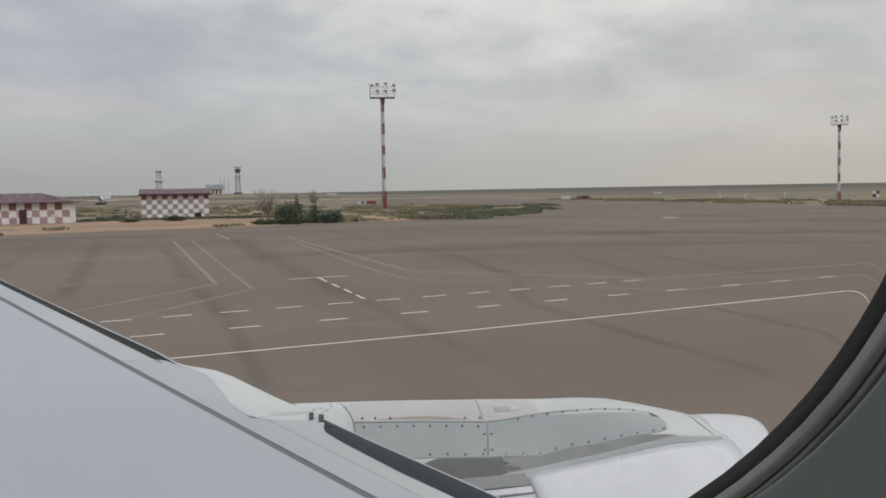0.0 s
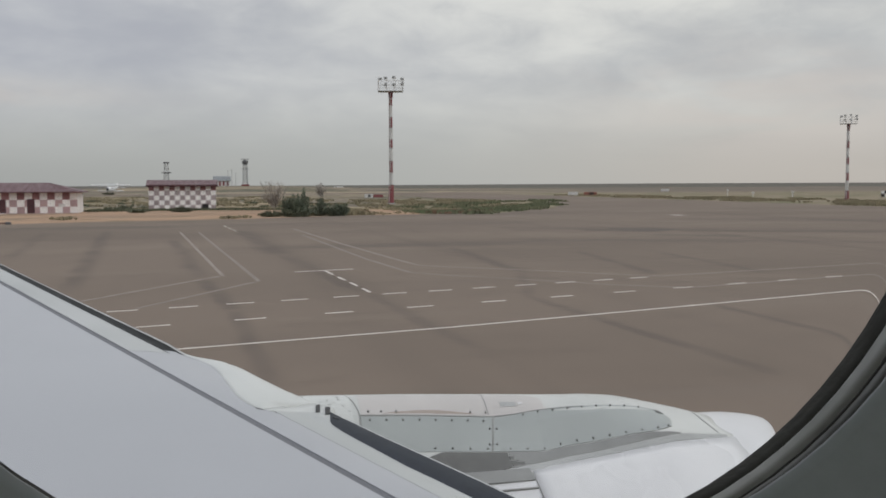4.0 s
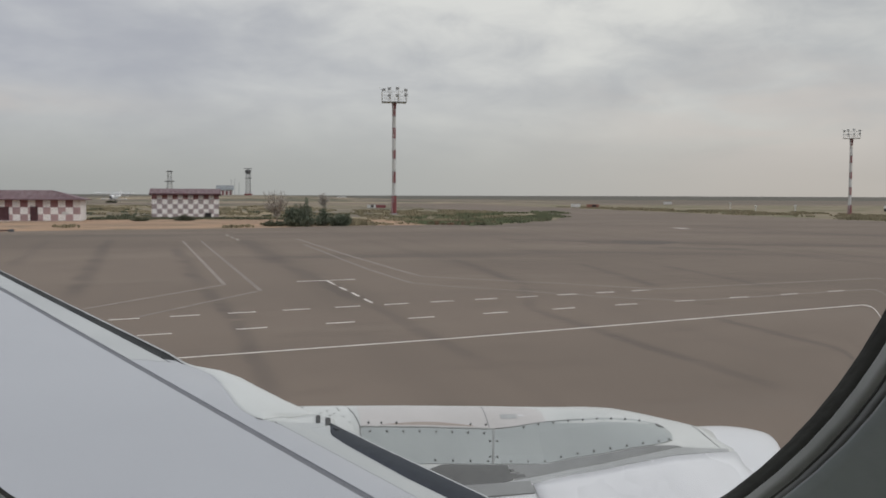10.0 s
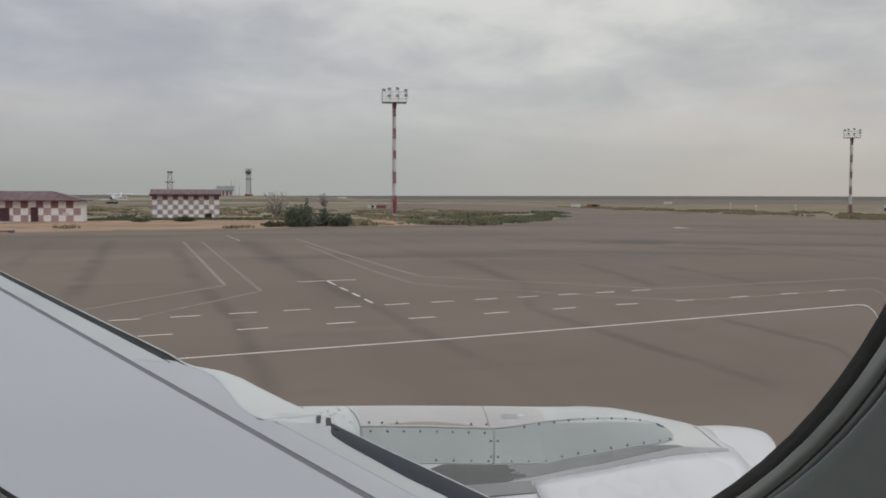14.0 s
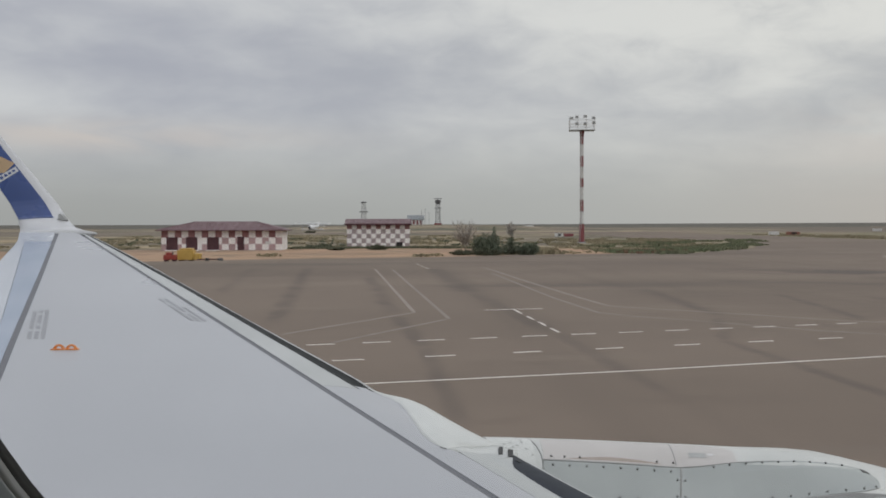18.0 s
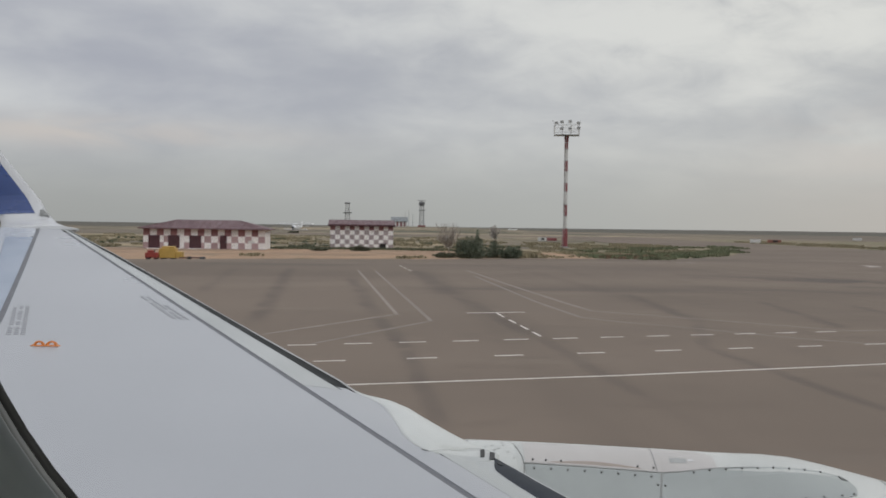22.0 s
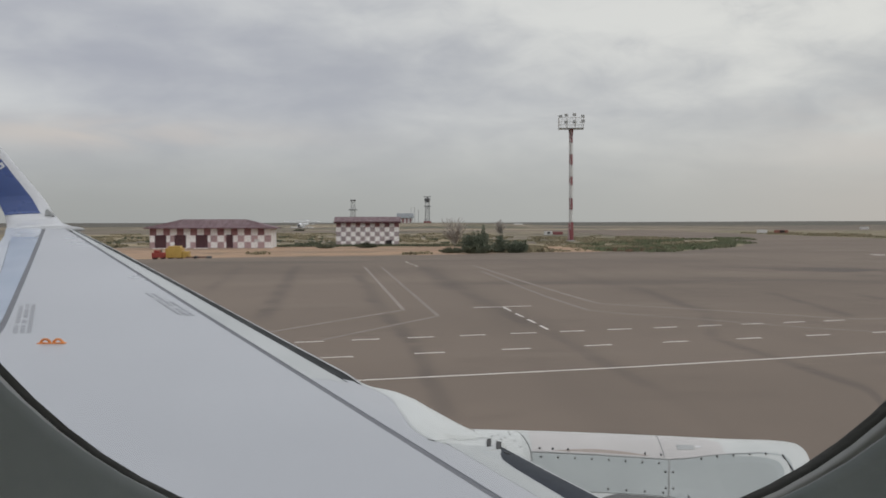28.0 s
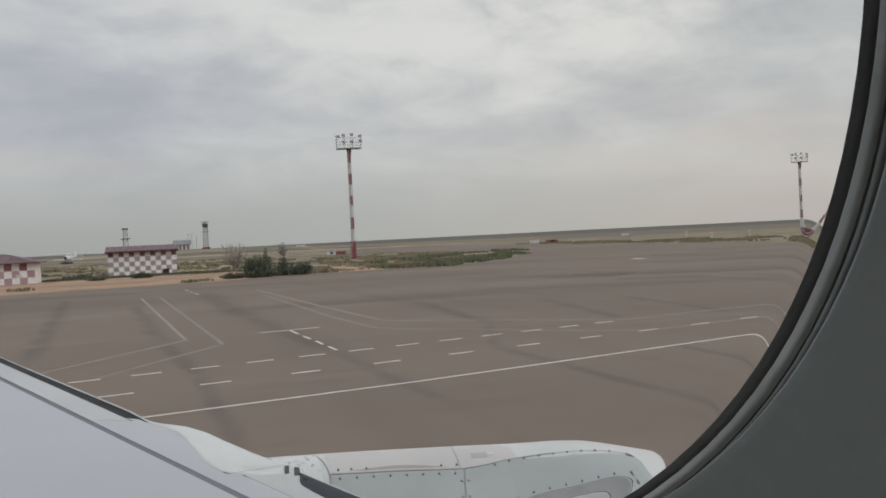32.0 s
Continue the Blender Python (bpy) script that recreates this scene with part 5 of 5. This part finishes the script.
    hoop = finish(loft([[(-0.24 * width - 0.24 * width * math.cos(a), -0.44 - 0.45 * math.sin(a), q) for a in [math.pi * i / 8 for i in range(9)]] for q in (0, 0.05)], closed=False), "hoop", M_MASTWHITE)
    for i in range(int((top_z - 3.5) / 0.6)):
        for name, me in (("rung", rung), ("hoop", hoop)):
            o = new(name, me)
            o.parent, o.location = lad, (0, 0, 3.6 + i * 0.6)
    return m


flood_mast((35.2, 178.0, -0.06), 21.2, ((0.25, 3.7, 1), (3.7, 6.0, 0), (6.0, 8.2, 1), (8.2, 10.6, 0), (10.6, 12.3, 1), (12.3, 14.4, 0), (14.4, 16.5, 1), (16.5, 18.6, 0), (18.6, 19.9, 1)), "tall red and white banded floodlight mast on weedy ground", turn=-8, width=0.9)
flood_mast((130.3, 171.0, -0.06), 15.9, ((0.25, 2.2, 1), (2.2, 4.2, 0), (4.2, 5.9, 1), (5.9, 7.6, 0), (7.6, 9.1, 1), (9.1, 10.9, 0), (10.9, 12.4, 1), (12.4, 14.9, 0)), "red and white banded floodlight mast on the far verge", turn=-36, width=0.72, head=0.70)

# ---- machinery at the apron's edge ----
cart = thing("yellow_tank_trailer", (-21.1, 98.2, -0.06), "yellow tank trailer parked on sand", "trailer")
part("tank", box(-1.0, 0.62, -0.75, 0.75, 0.14, 1.12, 0.05), M_YELLOW, cart, "yellow painted tank body")
part("hood", box(-0.75, 0.45, -0.65, 0.65, 1.12, 1.32, 0.05), M_YELLOW, cart)
part("side_box", box(0.63, 1.25, -0.6, 0.6, 0.14, 0.78, 0.04), M_YELLOW, cart)
part("chassis", box(-1.05, 1.0, -0.45, 0.45, 0.20, 0.32, 0.02), M_DARKSTEEL, cart)
part("drawbar", rod((0.95, 0, 0.28), (1.6, 0, 0.20), 0.05), M_YELLOW, cart)
for x in (-0.62, 0.30):
    for y in (-0.60, 0.60):
        wh = part("wheel", rod((x, y - 0.09, 0.20), (x, y + 0.09, 0.20), 0.20, n=16), M_TYRE, cart, "black rubber wheel")
        part("rim", rod((x, y - 0.10, 0.20), (x, y + 0.10, 0.20), 0.10, n=12), M_YELLOW, wh)
pump = thing("red_pump_unit", (-22.4, 96.2, -0.06), "small red pump unit beside the yellow trailer", "machine")
part("body", box(-0.65, 0.55, -0.5, 0.5, 0.22, 0.72, 0.06), M_REDBOX, pump)
part("engine_cover", box(-0.45, 0.10, -0.42, 0.42, 0.72, 0.95, 0.05), M_REDBOX, pump)
part("pipe", rod((0.2, 0, 0.7), (0.2, 0, 1.05), 0.05), M_DARKSTEEL, pump)
for x in (-0.42, 0.35):
    part("wheel", rod((x, -0.46, 0.2), (x, 0.46, 0.2), 0.17, n=14), M_DOOR, pump, "dark red wheel")
bar_thing = thing("red_tow_bar", (-18.9, 97.6, -0.06), "dark red tow bar lying on the sand", "tow bar")
part("shaft", rod((-1.2, 0, 0.18), (1.0, 0.2, 0.2), 0.065), M_DOOR, bar_thing)
part("head", box(0.85, 1.35, 0.0, 0.5, 0.02, 0.30, 0.05), M_DARKSTEEL, bar_thing)
part("wheel", rod((-0.2, -0.3, 0.16), (-0.2, 0.4, 0.16), 0.16, n=12), M_TYRE, bar_thing)

# ---- far things ----


def lattice(name, at, height, w0, w1, label, bays, bar=0.09):
    t = thing(name, at, label, "tower")
    cs = [(-1, -1), (1, -1), (1, 1), (-1, 1)]
    for sx, sy in cs:
        part("leg", rod((sx * w0, sy * w0, 0), (sx * w1, sy * w1, height), bar * 1.6, bar * 1.2, 6), M_STEEL, t)
    for k in range(bays):
        z0, z1 = height * k / bays, height * (k + 1) / bays
        a, b = w0 + (w1 - w0) * k / bays, w0 + (w1 - w0) * (k + 1) / bays
        bm = bmesh.new()
        for (ax, ay), (bx, by) in zip(cs, cs[1:] + cs[:1]):
            add_rod(bm, (ax * a, ay * a, z0), (bx * b, by * b, z1), bar, n=5)
            add_rod(bm, (bx * a, by * a, z0), (ax * b, ay * b, z1), bar, n=5)
            add_rod(bm, (ax * b, ay * b, z1), (bx * b, by * b, z1), bar, n=5)
        part("brace_bay", bm, M_STEEL, t)
    return t


tw = lattice("lattice_tower", (-13.8, 420, -0.06), 13.0, 1.25, 0.75, "small dark steel lattice tower with a platform", 6)
part("platform", box(-1.9, 1.9, -1.9, 1.9, 8.9, 9.2, 0.03), M_DARKSTEEL, tw)
part("beacon_box", box(-1.2, 1.2, -1.2, 1.2, 13.0, 13.5, 0.05), M_DARKSTEEL, tw)
tz = hill(25, 560) - 0.06
rt = lattice("radio_tower", (25.2, 560, tz), 13.8, 1.35, 1.10, "grey lattice beacon tower on a low rise", 7, bar=0.13)
part("cabin", loft([[(r * math.cos(math.pi * i / 6), r * math.sin(math.pi * i / 6), z) for i in range(12)] for z, r in ((12.2, 1.2), (13.0, 1.7), (14.2, 1.75), (14.6, 1.3))]), M_DARKSTEEL, rt)
part("antenna_disc", box(-2.3, 2.3, -0.6, 0.6, 15.2, 15.5, 0.05), M_DARKSTEEL, rt)
part("antenna_post", rod((0, 0, 14.5), (0, 0, 15.3), 0.3), M_DARKSTEEL, rt)
part("base_block", box(-2.2, 2.2, -1.6, 1.6, 0, 0.9, 0.05), M_RED, rt)
part("gallery", box(-1.9, 1.9, -1.9, 1.9, 9.6, 9.9, 0.03), M_DARKSTEEL, rt)
hut = thing("beacon_hut", (7.2, 560, hill(12, 560) - 0.06), "small white hut with red panels and blue-grey roof", "hut")
hw = part("wall", box(0.5, 9.3, 0, 6, 0, 3.0), M_MASTWHITE, hut)
for i in range(4):
    part("red_panel", box(1.0 + i * 2.2, 2.0 + i * 2.2, -0.03, 0, 0.1, 2.6), M_RED, hut)
part("roof", loft([[(x, y, z) for y, z in ((-0.6, 2.9), (-0.6, 3.1), (3.0, 5.6), (6.6, 3.1), (6.6, 2.9))] for x in (0.0, 9.9)]), M_BLUEROOF, hut, "blue-grey sheet roof")
for x, h in ((15.4, 9.0), (17.5, 9.4), (19.8, 7.5)):
    p = thing("thin_pole", (x, 556, hill(x, 556) - 0.06), "thin grey antenna pole", "pole", "thin poles by the hut")
    part("shaft", rod((0, 0, 0), (0, 0, h), 0.16, 0.09, 6), M_STEEL, p)
    part("crosspiece", rod((-0.5, 0, h - 0.4), (0.5, 0, h - 0.4), 0.06, n=5), M_STEEL, p)

# parked white biplane far out on the steppe
bp = thing("parked_biplane", (-34.5, 400, 0.55), "small white parked biplane far away on the steppe", "aircraft", turn=252)
part("fuselage", loft([[(x, r * math.cos(math.pi * i / 5), 1.5 + up + r * math.sin(math.pi * i / 5)) for i in range(10)] for x, r, up in ((-6.6, 0.2, 0.6), (-3.0, 0.75, 0.4), (0.5, 1.02, 0.2), (2.6, 0.98, 0.15), (3.4, 0.6, 0.12))]), M_AIRWHITE, bp, "white fuselage", smooth=True)
part("upper_wing", box(-0.8, 1.5, -7.6, 7.6, 3.0, 3.50, 0.10), M_AIRWHITE, bp)
part("lower_wing", box(-0.4, 1.3, -5.0, 5.0, 0.85, 1.12, 0.06), M_AIRWHITE, bp)
part("tailplane", box(-6.6, -5.3, -3.0, 3.0, 2.15, 2.32, 0.04), M_AIRWHITE, bp)
part("fin", loft([[(x, y, z) for x, z in ((-6.9, 1.9), (-5.2, 2.0), (-6.0, 4.2), (-6.9, 4.2))] for y in (-0.08, 0.08)]), M_AIRWHITE, bp)
part("engine_cowl", rod((3.35, 0, 1.7), (3.75, 0, 1.7), 0.62, 0.45, 12), M_DARKSTEEL, bp, "dark engine front")
for y in (-2.5, 2.5):
    part("strut", rod((0.5, y * 1.7, 1.1), (0.5, y * 1.7, 3.1), 0.09), M_STEEL, bp)
for y in (-1.3, 1.3):
    part("wheel", rod((1.4, y - 0.14, -0.15), (1.4, y + 0.14, -0.15), 0.46, n=14), M_TYRE, bp)
    part("gear_leg", rod((1.4, y, -0.15), (1.2, y * 0.5, 0.9), 0.09), M_STEEL, bp)
part("tail_skid", rod((-6.0, 0, -0.55), (-5.6, 0, 1.8), 0.08), M_STEEL, bp)


def sign_board(at, w, h, label, colour, turn=0.0, dark=False):
    s = thing("taxiway_sign", at, label, "sign", "taxiway signs", turn)
    part("board", box(-w / 2, w / 2, -0.12, 0.12, 0.22, 0.22 + h, 0.03), colour, s)
    for x in (-w * 0.4, w * 0.4):
        part("leg", rod((x, 0, 0), (x, 0, 0.24), 0.05, n=6), M_STEEL, s)
    if dark:
        part("dark_bar", box(-w * 0.1, w * 0.25, -0.135, -0.12, 0.22 + h * 0.2, 0.22 + h * 0.85), M_NEAR_BLACK, s)
    return s


sign_board((44.4, 256, -0.06), 2.3, 0.85, "white taxiway sign with a dark field in weeds", M_MASTWHITE, dark=True)
sign_board((47.15, 256.6, -0.06), 2.7, 0.75, "red taxiway sign in weeds", M_RED)
sign_board((110.4, 272, -0.02), 2.9, 1.0, "blank white taxiway sign on the verge", M_MASTWHITE, turn=-20)
sign_board((116.1, 272, -0.02), 3.9, 0.95, "faded orange-red taxiway sign on the verge", M_ORANGERED, turn=-20, dark=True)
sign_board((206.7, 398, -0.06), 3.6, 1.0, "long white board far on the verge", M_MASTWHITE, turn=-25)
sign_board((99.1, 700, -0.06), 6.8, 2.0, "pale roadside board far out on the steppe", M_AIRWHITE)
for i, (x, y, h) in enumerate(((153.6, 256, 1.5), (143.1, 208.3, 1.4), (147.0, 232.0, 1.0))):
    s = thing("approach_light", (x, y, -0.05), "small white light post on the verge", "light post", "verge light posts")
    part("post", rod((0, 0, 0), (0, 0, h), 0.12, 0.09, 8), M_MASTWHITE, s)
    part("head", box(-0.28, 0.28, -0.2, 0.2, h, h + 0.35, 0.04), M_MASTWHITE, s)
s = thing("marker_board", (163.6, 200.6, -0.05), "black and white chequered marker board", "sign")
for i in range(2):
    for j in range(2):
        part("panel", box(-0.9 + 0.9 * i, 0.9 * i, -0.06, 0.06, 0.3 + 0.75 * j, 1.05 + 0.75 * j, 0.01), M_MASTWHITE if (i + j) % 2 else M_NEAR_BLACK, s)
part("post", rod((0, 0, 0), (0, 0, 0.35), 0.08), M_STEEL, s)

# ---- trees and weeds ----


def plumes(name, at, height, spread, leaf, n, per, size, label, seed, z0=0.0, dome=0.5, fluff=0.16, stem=0.014, trunk=None, pointed=1.0, thin=1.0):
    """A shrub of feathery upright sprays, each a thin stem closely set with narrow leaves."""
    rng = random.Random(seed)
    t = thing(name, at, label, "tree" if "tree" in name else "shrub")
    wood, vs, fs = bmesh.new(), [], []
    if trunk:
        add_rod(wood, (0, 0, 0), (0.05, 0, z0), trunk, trunk * 0.7, 6)
    for _ in range(n):
        a, q = rng.uniform(0, 6.283), math.sqrt(rng.random())
        h = (height - z0) * (1 - dome * q ** 1.6) * rng.uniform(0.42, 1.06)
        foot = Vector((math.cos(a) * spread * q * 0.42, math.sin(a) * spread * q * 0.42, z0)) if not trunk else Vector((0.05, 0, z0))
        tip = Vector((math.cos(a) * spread * q * rng.uniform(0.8, 1.1), math.sin(a) * spread * q * rng.uniform(0.8, 1.1), z0 + h))
        mid = (foot + tip) / 2 + Vector((math.cos(a) * 0.10, math.sin(a) * 0.10, 0.16)) * spread * q
        add_rod(wood, foot, mid, stem, stem * 0.7, 4)
        add_rod(wood, mid, tip, stem * 0.7, stem * 0.3, 4)
        for _ in range(int(per * (0.5 + h / (height - z0)))):
            u = rng.random() ** 0.75
            c = foot * (1 - u) ** 2 + mid * 2 * u * (1 - u) + tip * u * u
            w = fluff * (1.15 - pointed * u)
            c = c + Vector((rng.gauss(0, w), rng.gauss(0, w), rng.gauss(0, w * 0.6)))
            if c.z < 0.02:
                continue
            d = ((tip - foot).normalized() * 0.9 + Vector((rng.uniform(-1, 1), rng.uniform(-1, 1), rng.uniform(-0.3, 0.8))) * 0.8).normalized()
            e = d.orthogonal().normalized()
            e = (e * math.cos(u * 40) + d.cross(e) * math.sin(u * 40)) * size * thin * rng.uniform(0.16, 0.30)
            d = d * size * rng.uniform(0.5, 1.2)
            k = len(vs)
            vs += [c - d, c + e, c + d, c - e]
            fs.append((k, k + 1, k + 2, k + 3))
    part("trunk", wood, M_BARK, t)
    me = bpy.data.meshes.new("crown")
    me.from_pydata([tuple(v) for v in vs], [], fs)
    me.materials.append(leaf)
    new("crown", me).parent = t
    return t


plumes("bare_tree", (9.0, 122.0, -0.06), 4.7, 1.75, M_TWIG, 64, 9, 0.42, "thin grey half-bare tree on sandy ground", 5, z0=0.9, dome=0.30, fluff=0.14, stem=0.022, trunk=0.07, pointed=0.3, thin=0.28)
plumes("dark_shrub", (10.3, 111.5, -0.06), 2.75, 1.35, M_LEAF, 60, 75, 0.17, "dense dark green feathery shrub at the apron's edge", 8, dome=0.42, fluff=0.30, pointed=0.85)
plumes("dark_shrub", (11.45, 111.8, -0.06), 3.6, 1.15, M_LEAF, 34, 70, 0.17, "tall ragged dark green shrub at the apron's edge", 19, dome=0.45, fluff=0.28, pointed=0.85)
plumes("dark_shrub", (10.8, 111.2, -0.06), 1.4, 1.9, M_LEAF, 55, 60, 0.16, "spreading dark green shrub at the apron's edge", 28, dome=0.35, fluff=0.28, pointed=0.7)
plumes("slender_tree", (13.9, 113.6, -0.06), 4.2, 0.95, M_TWIG, 22, 11, 0.20, "slender young tree with a tufted top", 11, z0=2.3, dome=0.35, fluff=0.16, trunk=0.06, pointed=0.7)
plumes("slender_shrub", (13.8, 113.4, -0.06), 2.5, 0.95, M_LEAF, 26, 60, 0.16, "narrow dark green shrub round a young tree", 12, dome=0.6, fluff=0.26, pointed=0.9)
plumes("round_shrub", (15.7, 112.6, -0.06), 1.7, 1.55, M_LEAF, 70, 70, 0.15, "low rounded dark green shrub", 14, dome=0.45, fluff=0.27, pointed=0.7)
plumes("low_shrub", (7.9, 112.3, -0.06), 0.75, 1.6, M_LEAF_DULL, 60, 45, 0.13, "low olive shrub on the sand", 24, dome=0.5, fluff=0.2)
plumes("low_shrub", (-2.5, 137.0, -0.06), 0.95, 1.8, M_LEAF_DULL, 80, 50, 0.15, "low olive mound before the store", 31, dome=0.7, fluff=0.22)
plumes("low_shrub", (-8.4, 135.0, -0.06), 0.45, 1.6, M_LEAF_DULL, 60, 34, 0.13, "flat olive shrub on the sand", 32, dome=0.4)
# added scrub: its dark mass stands for the aircraft's shade and some green
plumes("low_shrub", (-35.2, 396.0, -0.06), 0.8, 2.6, M_LEAF_DULL, 60, 30, 0.30, "low scrub standing for shade and green under the far aircraft", 33, dome=0.4)


def weeds(name, outline, n, h, w, material, label, seed, clump=6):
    """Many small tufts of crossed blades inside an outline, in one object."""
    rng = random.Random(seed)
    xs, ys = [p[0] for p in outline], [p[1] for p in outline]

    def inside(x, y):
        k = False
        for (ax, ay), (bx, by) in zip(outline, outline[1:] + outline[:1]):
            if (ay > y) != (by > y) and x < (bx - ax) * (y - ay) / (by - ay) + ax:
                k = not k
        return k

    vs, fs, made = [], [], 0
    for _ in range(n * 12):
        if made == n:
            break
        cx, cy = rng.uniform(min(xs), max(xs)), rng.uniform(min(ys), max(ys))
        if not inside(cx, cy) or (n > 150 and noise.noise((cx * 0.11 + seed, cy * 0.07, 0)) < -0.02 + 0.3 * rng.random()):
            continue
        for _ in range(rng.randint(2, clump)):
            x, y = cx + rng.gauss(0, w * 1.6), cy + rng.gauss(0, w * 1.6)
            hh, ww = h * rng.uniform(0.4, 1.2), w * rng.uniform(0.6, 1.3)
            for a in (rng.uniform(0, 3.14), rng.uniform(0, 3.14), rng.uniform(0, 3.14)):
                dx, dy = math.cos(a) * ww, math.sin(a) * ww
                k = len(vs)
                vs += [(x - dx * 0.6, y - dy * 0.6, -0.05), (x + dx * 0.6, y + dy * 0.6, -0.05), (x + dx + rng.uniform(-0.1, 0.1), y + dy, hh * rng.uniform(0.5, 1)), (x - dx * 0.2, y - dy * 0.2, hh), (x - dx, y - dy, hh * rng.uniform(0.4, 0.9))]
                fs.append((k, k + 1, k + 2, k + 3, k + 4))
        made += 1
    me = bpy.data.meshes.new(name)
    me.from_pydata(vs, [], fs)
    me.materials.append(material)
    tagged(new(name, me), label, "weeds", kind="stuff")


weeds("weed_patch", [(27, 116), (34, 113.5), (46.7, 129), (61, 156), (68, 190), (60, 190), (40, 165), (30, 150)], 300, 0.34, 0.50, M_GRASS, "low green weeds beside the taxiway", 1, 10)
weeds("weed_patch", [(24, 135), (34, 128), (60, 165), (66, 205), (50, 236), (34, 220), (28, 170)], 280, 0.30, 0.50, M_WEED_DRY, "dry olive weeds on the island", 2, 9)
weeds("weed_strip", [(-16, 146), (4, 146.5), (9, 141), (20, 126), (19, 128), (22, 132), (24, 142), (8, 152), (-14, 150)], 320, 0.24, 0.30, M_WEED_DRY, "olive weeds along the sand by the sheds", 3)
weeds("weed_strip", [(6.5, 110.5), (17, 113.2), (19, 116.5), (8, 115.5)], 260, 0.42, 0.30, M_WEED_DRY, "weeds under the shrubs", 5)
weeds("weed_strip", [(105, 120), (108, 240), (111, 300), (128, 310), (140, 200), (130, 110)], 900, 0.34, 0.36, M_WEED_DRY, "olive weeds on the far verge", 6)
weeds("weed_strip", [(2.6, 107), (4.4, 107.5), (4.4, 109.5), (2.6, 109)], 4, 0.30, 0.28, M_WEED_DRY, "small weed tuft on the sand", 7)
weeds("weed_strip", [(62, 170), (72, 178), (78, 205), (70, 205)], 26, 0.34, 0.45, M_GRASS, "scattered weed tufts at the taxiway edge", 10)
weeds("weed_strip", [(-15.2, 109), (-13.6, 109), (-13.6, 111), (-15.2, 111)], 5, 0.32, 0.28, M_WEED_DRY, "small dry tuft by the shed", 8)
weeds("weed_strip", [(-70, 142), (-34, 142), (-34, 160), (-70, 160)], 300, 0.28, 0.32, M_WEED_DRY, "olive weeds beside the long shed", 9)
weeds("weed_strip", [(-60, 165), (-20, 172), (16, 168), (30, 180), (28, 300), (-20, 300), (-80, 290)], 700, 0.28, 0.45, M_WEED_DRY, "scattered dry weeds on the steppe behind the sheds", 12, 5)
weeds("weed_strip", [(-60, 152), (-20, 158), (14, 156), (30, 170), (24, 240), (-20, 240), (-70, 230)], 160, 0.30, 0.42, M_LEAF_DULL, "scattered dark weeds behind the sheds", 15, 4)
weeds("weed_strip", [(-13.5, 145.5), (-9.8, 146.2), (-9.8, 148.4), (-13.5, 148.0)], 14, 0.45, 0.36, M_LEAF_DULL, "dark olive weeds beside the store", 13)
weeds("weed_strip", [(-16, 141), (-9, 143), (3, 144), (12, 140), (12, 144), (2, 147.5), (-16, 146)], 150, 0.26, 0.32, M_LEAF_DULL, "dark olive weeds between sand and sheds", 21, 6)
weeds("weed_strip", [(18, 114), (27, 117), (31, 122), (24, 126), (18, 120)], 12, 0.26, 0.28, M_WEED_DRY, "loose weed tufts on the sand by the mast", 22, 5)
weeds("weed_strip", [(28, 115.5), (35, 115), (40, 122), (34, 126), (28, 122)], 26, 0.34, 0.30, M_WEED_RED, "reddish dry weeds at the apron's edge", 23, 4)
